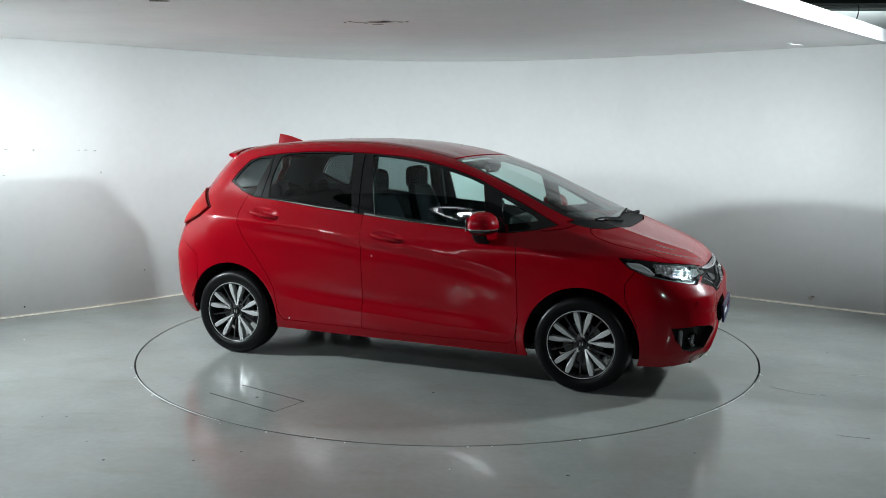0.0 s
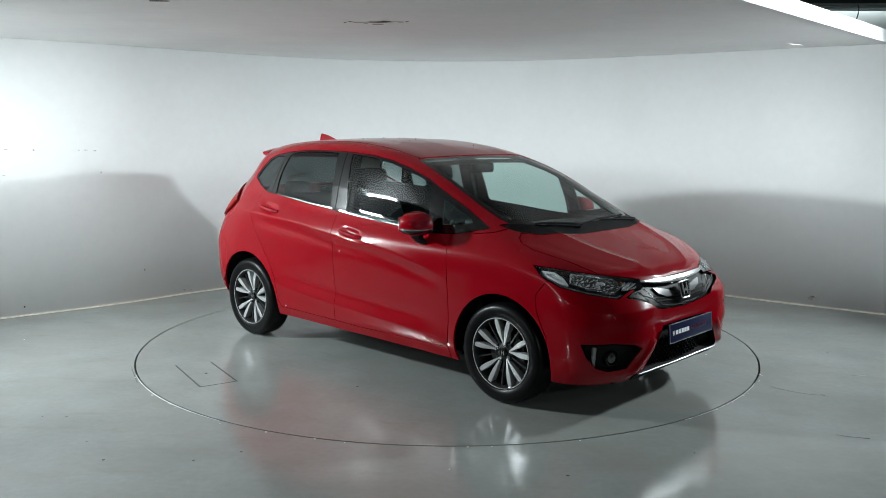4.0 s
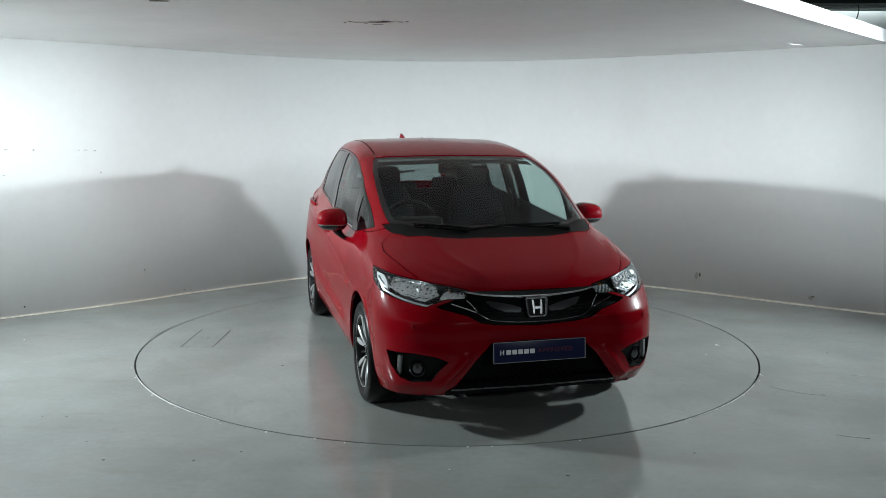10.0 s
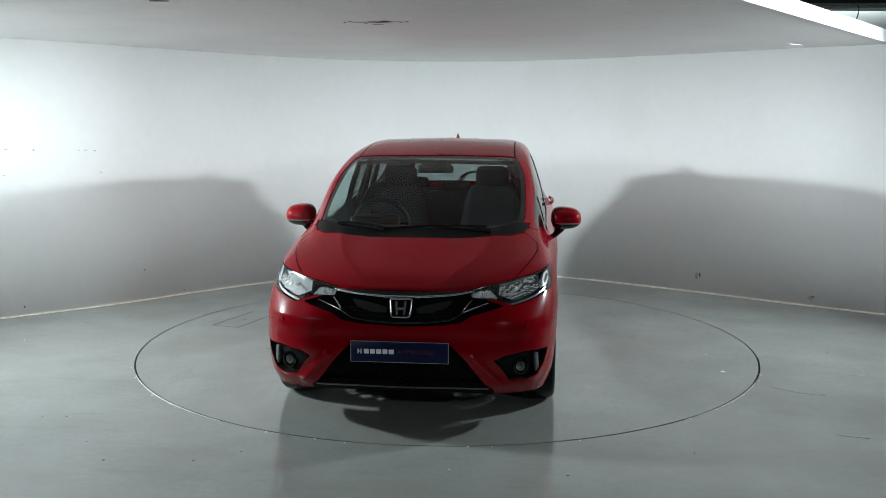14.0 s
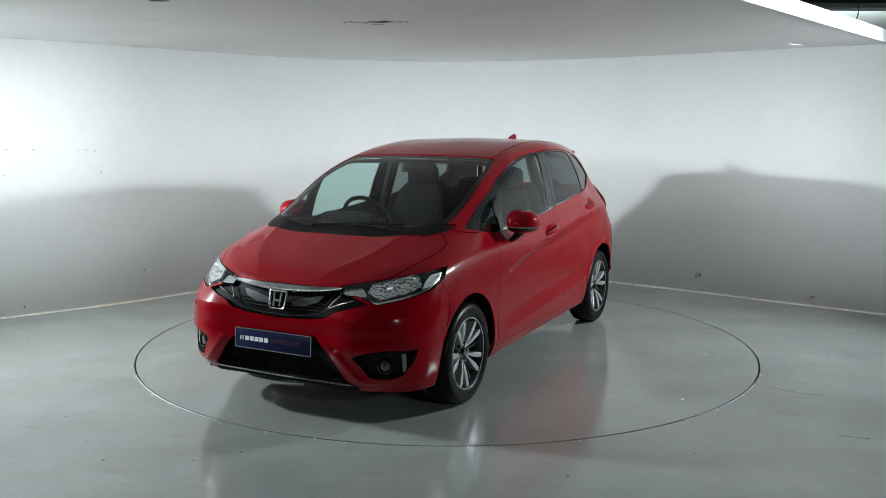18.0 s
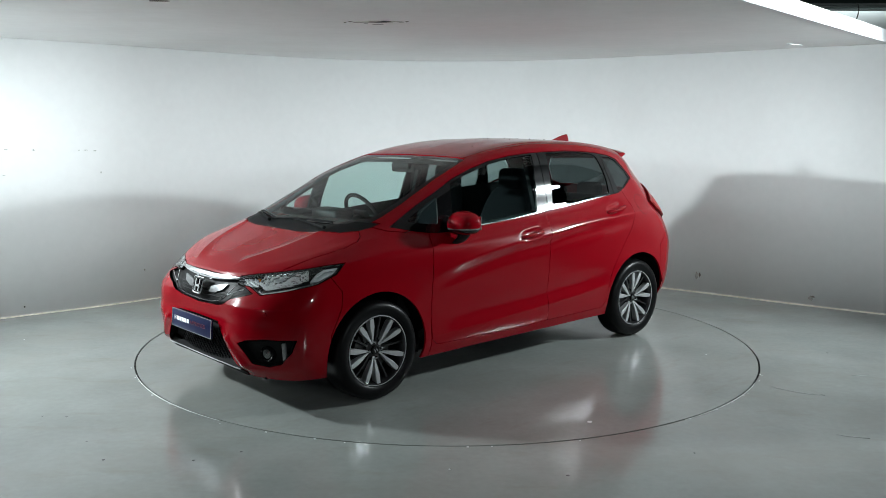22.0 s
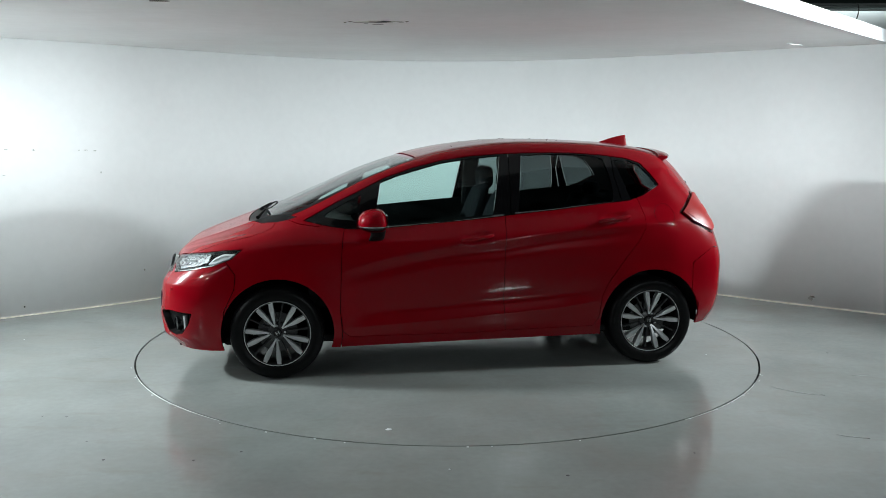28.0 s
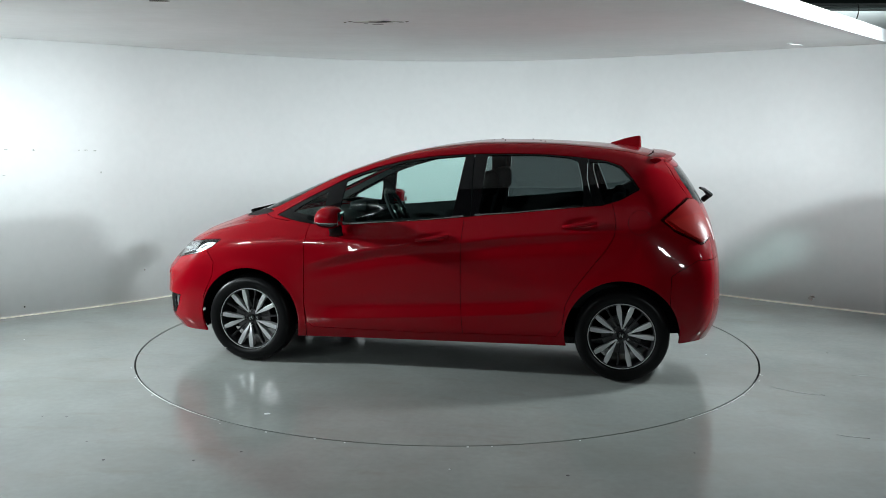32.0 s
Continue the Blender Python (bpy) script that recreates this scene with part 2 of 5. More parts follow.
# the hall around and behind the camera
def hall():
    tagged(part("wall_hall", box_bm(-9, 11, -11.2, -11, 0, 4.6), M["hall"], smooth=False), "plain dark hall wall", "wall", kind="structure")
    tagged(part("wall_west", box_bm(-9.2, -9, -11, 9, 0, 4.6), M["hall"], smooth=False), "plain dark hall wall", "wall", kind="structure")
    tagged(part("wall_east", box_bm(11, 11.2, -11, 9, 0, 4.6), M["hall"], smooth=False), "plain dark hall wall", "wall", kind="structure")
    tagged(part("wall_far", box_bm(-9, 11, 8, 8.2, 0, 4.6), M["far_wall"], smooth=False), "pale plastered hall wall beyond the studio", "wall", kind="structure")
    tagged(part("ceiling_hall", box_bm(-9.2, 11.2, -11.2, 8.2, 4.6, 4.75), M["hall"], smooth=False), "dark hall ceiling", "ceiling", kind="structure")


hall()

# ---- the car's skin: character lines, then panels cut from it ----
TURN0, TURN_RATE = -21.70, -5.300
CAR_OFF = (-0.036, -0.032)


def spline(xs, ys, q):
    """Smooth curve through the knots without overshoot."""
    xs, ys, q = np.array(xs, float), np.array(ys, float), np.asarray(q, float)
    h, d = np.diff(xs), None
    d = np.diff(ys) / h
    m = np.zeros(len(xs))
    m[0], m[-1] = d[0], d[-1]
    for i in range(1, len(xs) - 1):
        m[i] = (d[i - 1] * h[i] + d[i] * h[i - 1]) / (h[i] + h[i - 1])
        if d[i - 1] * d[i] > 0:
            lim = 3 * min(abs(d[i - 1]), abs(d[i]))
            m[i] = max(-lim, min(lim, m[i]))
        else:
            m[i] *= 0.3
    k = np.clip(np.searchsorted(xs, q) - 1, 0, len(xs) - 2)
    s = (q - xs[k]) / h[k]
    return ((2 * s**3 - 3 * s**2 + 1) * ys[k] + (s**3 - 2 * s**2 + s) * h[k] * m[k]
            + (-2 * s**3 + 3 * s**2) * ys[k + 1] + (s**3 - s**2) * h[k] * m[k + 1])


# lengthways lines of the left side, from the nose's middle round to the tail's middle (x, y, z)
LINE_FOOT = [(1.942, 0, 0.215), (1.944, 0.25, 0.215), (1.935, 0.5, 0.21), (1.832, 0.68, 0.2), (1.710, 0.75, 0.195), (1.5, .775, .195), (1.265, .785, .195), (.95, .79, .195), (.6, .795, .20),
             (.2, .795, .205), (-.23, .795, .21), (-.6, .795, .215), (-.95, .795, .22), (-1.265, .79, .23), (-1.5, .78, .25), (-1.73, .69, .27), (-1.83, .45, .27), (-1.86, 0, .27)]
LINE_SILL = [(1.992, 0, 0.29), (1.994, 0.25, 0.29), (1.985, 0.5, 0.285), (1.882, 0.69, 0.28), (1.750, 0.775, 0.28), (1.5, .806, .28), (1.265, .815, .28), (.95, .818, .275), (.6, .822, .28),
             (.2, .822, .285), (-.23, .822, .29), (-.6, .822, .295), (-.95, .823, .30), (-1.265, .825, .31), (-1.5, .815, .33), (-1.76, .725, .35), (-1.868, .45, .35), (-1.895, 0, .35)]
LINE_LOW = [(2.014, 0, 0.4), (2.016, 0.25, 0.4), (2.019, 0.5, 0.41), (1.919, 0.69, 0.41), (1.760, 0.79, 0.41), (1.5, .822, .41), (1.265, .832, .41), (.95, .828, .39), (.6, .826, .39),
            (.2, .826, .39), (-.23, .828, .395), (-.6, .832, .40), (-.95, .838, .41), (-1.265, .842, .42), (-1.5, .83, .44), (-1.78, .74, .45), (-1.888, .45, .46), (-1.913, 0, .46)]
LINE_MID = [(2.012, 0, 0.53), (2.014, 0.25, 0.53), (2.014, 0.5, 0.55), (1.914, 0.69, 0.56), (1.750, 0.795, 0.56), (1.5, .828, .56), (1.265, .838, .56), (.95, .832, .53), (.6, .828, .52),
            (.2, .830, .52), (-.23, .834, .53), (-.6, .840, .54), (-.95, .846, .55), (-1.265, .847, .56), (-1.5, .837, .57), (-1.785, .747, .58), (-1.886, .45, .59), (-1.905, 0, .60)]
LINE_CHEST = [(1.982, 0, 0.66), (1.979, 0.25, 0.66), (1.964, 0.5, 0.665), (1.864, 0.67, 0.68), (1.700, 0.785, 0.7), (1.48, .82, .70), (1.265, .832, .70), (.95, .834, .67), (.6, .838, .66),
              (.2, .841, .66), (-.23, .844, .67), (-.6, .847, .68), (-.95, .847, .70), (-1.265, .842, .72), (-1.5, .83, .73), (-1.785, .742, .74), (-1.875, .45, .75), (-1.887, 0, .76)]
LINE_SHOULDER = [(1.927, 0, 0.765), (1.919, 0.25, 0.768), (1.860, 0.48, 0.785), (1.742, 0.64, 0.812), (1.610, 0.742, 0.838), (1.45, .786, .852), (1.265, .808, .86), (.95, .826, .865), (.6, .838, .87),
                 (.2, .843, .885), (-.23, .845, .905), (-.6, .843, .925), (-.95, .838, .945), (-1.265, .82, .965), (-1.5, .78, .97), (-1.74, .66, .965), (-1.828, .42, .95), (-1.852, 0, .95)]
LINE_BELT_TAIL = [(-1.47, .69, 1.125), (-1.66, .585, 1.115), (-1.77, .38, 1.10), (-1.795, 0, 1.10)]
LINE_GLASS_TAIL = [(-1.42, .63, 1.255), (-1.57, .53, 1.25), (-1.685, .36, 1.245), (-1.715, 0, 1.245)]
LINE_RAIL_TAIL = [(-1.40, .565, 1.365), (-1.50, .475, 1.365), (-1.585, .31, 1.37), (-1.62, 0, 1.375)]
LINE_DITCH_TAIL = [(-1.38, .485, 1.435), (-1.46, .41, 1.43), (-1.515, .25, 1.435), (-1.54, 0, 1.44)]
LINE_CROWN_TAIL = [(-1.32, .24, 1.485), (-1.38, .2, 1.475), (-1.41, .12, 1.475), (-1.425, 0, 1.475)]
LINE_SPINE_TAIL = [(-1.2, 0, 1.512), (-1.25, 0, 1.508), (-1.28, 0, 1.505), (-1.30, 0, 1.503)]

# heights and half widths of the upper lines along the car
KX = [-1.47, -1.2, -.95, -.6, -.23, .2, .56, .75, .95, 1.1, 1.265, 1.45, 1.61, 1.742, 1.860, 1.919, 1.927]
BELT_Y = [.672, .725, .755, .775, .783, .783, .777, .772, .764, .752, .735, .70, .645, .55, .395, .20, 0]
BELT_Z = [1.125, 1.13, 1.112, 1.075, 1.04, 1.005, .975, .968, .965, .962, .95, .92, .885, .847, .805, .772, .765]
RAIL_Y = [.55, .59, .612, .632, .64, .655, .678, .684, .68, .665, .63, .575, .515, .43, .27, .13, 0]
RAIL_Z = [1.355, 1.405, 1.437, 1.455, 1.447, 1.398, 1.294, 1.205, 1.105, 1.045, 1.003, .955, .907, .865, .819, .775, .765]
DITCH_Y = [.475, .51, .53, .545, .55, .565, .592, .598, .596, .58, .53, .43, .34, .25, .14, .06, 0]
DITCH_Z = [1.425, 1.47, 1.498, 1.513, 1.504, 1.443, 1.337, 1.258, 1.168, 1.10, 1.04, .975, .92, .874, .823, .776, .765]
SPINE_Z = [1.477, 1.513, 1.527, 1.539, 1.532, 1.464, 1.360, 1.290, 1.207, 1.14, 1.063, .987, .928, .88, .826, .777, .765]


def upper_section(x, n_belt=4):
    """Control points of the cross-section above the shoulder at x: belt, glass, rail, ditch, crown, spine."""
    f = lambda ys: float(spline(KX, ys, x))
    by, bz, ry, rz = f(BELT_Y), f(BELT_Z), f(RAIL_Y), f(RAIL_Z)
    dy, dz, sz = f(DITCH_Y), f(DITCH_Z), f(SPINE_Z)
    bow = 0.018 * max(0.0, min(1.0, (1.05 - x) / 0.3))
    gy, gz = (by + ry) / 2 + bow, (bz + rz) / 2
    cz = sz - (sz - dz) * 0.27
    return [(x, by, bz), (x, gy, gz), (x, ry, rz), (x, dy, dz), (x, dy * 0.5, cz), (x, 0, sz)]


def control_grid():
    lows = [LINE_FOOT, LINE_SILL, LINE_LOW, LINE_MID, LINE_CHEST, LINE_SHOULDER]
    tails = [LINE_BELT_TAIL, LINE_GLASS_TAIL, LINE_RAIL_TAIL, LINE_DITCH_TAIL, LINE_CROWN_TAIL, LINE_SPINE_TAIL]
    cols = []
    for i in range(18):
        col = [line[i] for line in lows]
        if i < 14:
            col += upper_section(LINE_SHOULDER[i][0])
        else:
            col += [t[i - 14] for t in tails]
        cols.append(col)
    return np.array(cols, float)


def refine(G, n):
    """Catmull-Rom refinement of the grid's first axis, n steps a span."""
    A = np.concatenate([2 * G[:1] - G[1:2], G, 2 * G[-1:] - G[-2:-1]])
    out = []
    for i in range(1, len(A) - 2):
        p0, p1, p2, p3 = A[i - 1], A[i], A[i + 1], A[i + 2]
        d0 = np.maximum(np.linalg.norm(p1 - p0, axis=-1, keepdims=True), 1e-4) ** 0.5
        d1 = np.maximum(np.linalg.norm(p2 - p1, axis=-1, keepdims=True), 1e-4) ** 0.5
        d2 = np.maximum(np.linalg.norm(p3 - p2, axis=-1, keepdims=True), 1e-4) ** 0.5
        m1 = p2 - p1 + d1 * ((p1 - p0) / d0 - (p2 - p0) / (d0 + d1))
        m2 = p2 - p1 + d1 * ((p3 - p2) / d2 - (p3 - p1) / (d1 + d2))
        for k in range(n):
            s = k / n
            out.append((2 * s**3 - 3 * s**2 + 1) * p1 + (s**3 - 2 * s**2 + s) * m1 + (-2 * s**3 + 3 * s**2) * p2 + (s**3 - s**2) * m2)
    out.append(G[-1])
    return np.array(out)


def mirror_ends(G):
    """Adds a mirrored column past both middles, so that the surface runs smoothly across them."""
    flip = np.array([1, -1, 1.0])
    return np.concatenate([G[1:2] * flip, G, G[-2:-1] * flip])


def skin_grid():
    C = control_grid()
    G = refine(mirror_ends(C), NU)[NU:-NU]
    G = refine(G.transpose(1, 0, 2), NV).transpose(1, 0, 2)
    for _ in range(SMOOTH):
        P = mirror_ends(G)
        avg = (P[:-2] + P[2:]) / 2
        vv = G.copy()
        vv[:, 1:-1] = (G[:, :-2] + G[:, 2:]) / 2
        new_g = 0.5 * G + 0.25 * avg + 0.25 * vv
        new_g[:, 0] = G[:, 0]
        new_g[:, -1] = 0.5 * G[:, -1] + 0.5 * avg[:, -1]
        new_g[:, -1, 1] = 0
        new_g[0, :, 1] = 0
        new_g[-1, :, 1] = 0
        G = new_g
    return G


def ridge(d, w):
    return np.exp(-np.sqrt(d * d + 0.0035**2) / w)


def sculpt(G):
    """Creases of the doors, flares round the wheels, a crease along the bonnet."""
    G = G.copy()
    x, y, z = G[..., 0], G[..., 1], G[..., 2]
    side = np.clip((y - 0.6) / 0.12, 0, 1)
    fade = lambda q, a, b, w: np.clip((q - a) / w, 0, 1) * np.clip((b - q) / w, 0, 1)
    up = spline([-1.7, -1.25, -0.9, -0.55, -0.22, 0.1, 0.4, 0.65, 0.88], [1.0, 0.982, 0.958, 0.928, 0.884, 0.856, 0.812, 0.757, 0.685], np.clip(x, -1.7, 0.88))
    y += side * fade(x, -1.62, 0.92, 0.42) * 0.015 * (ridge(z - up, 0.045) - 0.35)
    dip = up - 0.062
    y -= side * fade(x, -1.3, 0.88, 0.42) * 0.011 * np.exp(-((z - dip) / 0.042) ** 2)
    low = spline([-1.0, -0.6, 0.0, 0.5, 0.85], [0.47, 0.42, 0.375, 0.345, 0.325], np.clip(x, -1.0, 0.85))
    y += side * fade(x, -0.98, 0.86, 0.3) * 0.011 * (ridge(z - low, 0.06) - 0.3)
    y -= side * fade(x, -0.9, 0.8, 0.3) * 0.009 * np.exp(-((z - low - 0.085) / 0.05) ** 2)
    for wx, wr in ((1.262, 0.362), (-1.265, 0.366)):
        r = np.hypot(x - wx, z - 0.303)
        y += side * 0.003 * np.exp(-((r - wr) / 0.035) ** 2)
    nose = np.clip((x - 1.62) / 0.15, 0, 1) * np.clip((0.80 - y) / 0.12, 0, 1)
    brow = nose * np.clip((y - 0.16) / 0.2, 0, 1)
    x += brow * 0.013 * (ridge(z - 0.615, 0.05) - 0.25)
    x -= nose * 0.008 * np.exp(-((z - 0.51) / 0.05) ** 2)
    x += nose * 0.012 * np.exp(-((z - 0.27) / 0.04) ** 2)
    ax, az, bx, bz = 0.39, 0.42, 0.53, 0.27
    along = np.clip(((y - ax) * (bx - ax) + (z - az) * (bz - az)) / ((bx - ax) ** 2 + (bz - az) ** 2), 0, 1)
    off = np.hypot(y - ax - along * (bx - ax), z - az - along * (bz - az))
    x += nose * 0.014 * np.exp(-((off / 0.024) ** 2))
    for hx, hz in ((-0.035, 0.900), (-0.985, 1.013)):
        y -= side * 0.016 * np.exp(-(((x - hx) / 0.085) ** 4 + ((z - hz - (hx - x) * 0.15) / 0.032) ** 4))
    ny = spline([1.2, 1.45, 1.7, 1.9], [0.47, 0.44, 0.36, 0.22], np.clip(x, 1.2, 1.9))
    z += np.where((x > 1.25) & (y < 0.6), 0.013 * np.exp(-np.sqrt((y - ny) ** 2 + 0.006**2) / 0.055) * np.clip((x - 1.25) / 0.15, 0, 1) * np.clip((1.95 - x) / 0.15, 0, 1), 0)
    return G


NU, NV, SMOOTH = 24, 18, 9
SKIN = sculpt(skin_grid())


def grid_normals(G):
    P = mirror_ends(G)
    du = P[2:] - P[:-2]
    dv = np.gradient(G, axis=1)
    n = np.cross(du, dv)
    ln = np.linalg.norm(n, axis=-1, keepdims=True)
    n = np.where(ln > 1e-12, n / np.maximum(ln, 1e-12), np.array([0, 0, 1.0]))
    return n


SKIN_N = grid_normals(SKIN)


class Piece:
    """A patch of the skin: corners, normals, faces."""

    def __init__(self, V, N, F):
        self.V, self.N, self.F = np.asarray(V, float), np.asarray(N, float), F


def whole_skin():
    n, m = SKIN.shape[:2]
    F = [(i * m + j, (i + 1) * m + j, (i + 1) * m + j + 1, i * m + j + 1) for i in range(n - 1) for j in range(m - 1)]
    return Piece(SKIN.reshape(-1, 3), SKIN_N.reshape(-1, 3), F)


def outline_distance(q, poly):
    """Distance of points to an outline, negative inside it."""
    poly = np.array(poly, float)
    a, b = poly, np.roll(poly, -1, axis=0)
    best = np.full(len(q), 1e9)
    inside = np.zeros(len(q), bool)
    for p0, p1 in zip(a, b):
        e = p1 - p0
        t = np.clip(((q - p0) @ e) / max(e @ e, 1e-12), 0, 1)
        best = np.minimum(best, np.linalg.norm(q - p0 - t[:, None] * e, axis=1))
        cond = (p0[1] > q[:, 1]) != (p1[1] > q[:, 1])
        dy = e[1] if abs(e[1]) > 1e-12 else 1e-12
        inside ^= cond & (q[:, 0] < p0[0] + (q[:, 1] - p0[1]) * e[0] / dy)
    return np.where(inside, -best, best)


def keep(piece, d, mask=None, outside=False):
    """The part of a piece where d < 0. Faces off the mask are dropped, or kept when outside is set."""
    V, N = list(piece.V), list(piece.N)
    F, made = [], {}
    for f in piece.F:
        if mask is not None and not mask[f[0]]:
            if outside:
                F.append(f)
            continue
        ins = [d[k] < 0 for k in f]
        if all(ins):
            F.append(f)
        elif any(ins):
            out = []
            for a, b in zip(f, f[1:] + f[:1]):
                if d[a] < 0:
                    out.append(a)
                if (d[a] < 0) != (d[b] < 0):
                    key = (min(a, b), max(a, b))
                    if key not in made:
                        t = d[key[0]] / (d[key[0]] - d[key[1]])
                        made[key] = len(V)
                        V.append(piece.V[key[0]] * (1 - t) + piece.V[key[1]] * t)
                        N.append(piece.N[key[0]] * (1 - t) + piece.N[key[1]] * t)
                    out.append(made[key])
            if len(out) > 2:
                F.append(tuple(out))
    used = sorted({k for f in F for k in f})
    at = {k: i for i, k in enumerate(used)}
    if not used:
        return Piece(np.zeros((0, 3)), np.zeros((0, 3)), [])
    return Piece(np.array([V[k] for k in used]), np.array([N[k] for k in used]), [tuple(at[k] for k in f) for f in F])


VIEWS = {
    "side": lambda V: V[:, [0, 2]],
    "top": lambda V: V[:, [0, 1]],
    "front": lambda V: V[:, [1, 2]],
    "corner": lambda V: np.stack([V[:, 1] - V[:, 0], V[:, 2]], 1),
    "tail": lambda V: np.stack([V[:, 1] + V[:, 0], V[:, 2]], 1),
}


def cut(rest, view, poly, mask, gap=0.0045):
    """Cuts the outlined piece out of rest; gap is the width of the joint left round it."""
    d = outline_distance(VIEWS[view](rest.V), poly)
    m = mask(rest.V, rest.N)
    return keep(rest, d + gap / 2, m), keep(rest, gap / 2 - d, m, outside=True)


def rim_edges(piece):
    seen = {}
    for f in piece.F:
        for a, b in zip(f, f[1:] + f[:1]):
            key = (min(a, b), max(a, b))
            seen[key] = None if key in seen else (a, b)
    return [e for e in seen.values() if e is not None and not (abs(piece.V[e[0]][1]) < 1e-5 and abs(piece.V[e[1]][1]) < 1e-5)]


def flip(piece):
    k = np.array([1, -1, 1.0])
    return Piece(piece.V * k, piece.N * k, [f[::-1] for f in piece.F])


def join(a, b):
    n = len(a.V)
    return Piece(np.concatenate([a.V, b.V]), np.concatenate([a.N, b.N]), a.F + [tuple(k + n for k in f) for f in b.F])


def shift(piece, d):
    return Piece(piece.V + piece.N * d, piece.N, piece.F)


def panel(name, piece, material, parent, label="", flange=0.014, depth=0.0, lift=0.0):
    """A panel with folded-in edges; with depth, a pan sunk below the skin with walls up to it."""
    p = shift(piece, lift - depth)
    V, N, F = list(p.V), list(p.N), list(p.F)
    for a, b in rim_edges(piece):
        if depth:
            q = [p.V[b], p.V[a], piece.V[a] - piece.N[a] * 0.001, piece.V[b] - piece.N[b] * 0.001]
        else:
            q = [p.V[b], p.V[a], p.V[a] - piece.N[a] * flange, p.V[b] - piece.N[b] * flange]
        n = np.cross(q[1] - q[0], q[2] - q[0])
        n = n / max(np.linalg.norm(n), 1e-9)
        k = len(V)
        V += q
        N += [n] * 4
        F.append((k, k + 1, k + 2, k + 3))
    return mesh_ob(name, V, F, material, parent, True, label, N)


def both(name, piece, material, parent, label="", **kw):
    """The same panel on both sides of the car."""
    return [panel(name, piece, material, parent, label, **kw), panel(name, flip(piece), material, parent, label, **kw)]

car = thing("car", "glossy red five-door hatchback with dark tinted rear glass, on the turntable", "car")


def arch(V, x, r):
    return r - np.hypot(V[:, 0] - x, V[:, 2] - 0.303)


HEAD = [(-.69, .849), (-.745, .79), (-.875, .744), (-1.10, .711), (-1.33, .685), (-1.375, .702), (-1.44, .722), (-1.565, .724), (-1.555, .765),
        (-1.45, .781), (-1.34, .793), (-1.02, .822), (-.84, .841)]
FOG = [(.775, .442), (.66, .449), (.553, .434), (.492, .409), (.528, .372), (.572, .299), (.666, .288), (.718, .306), (.757, .37)]


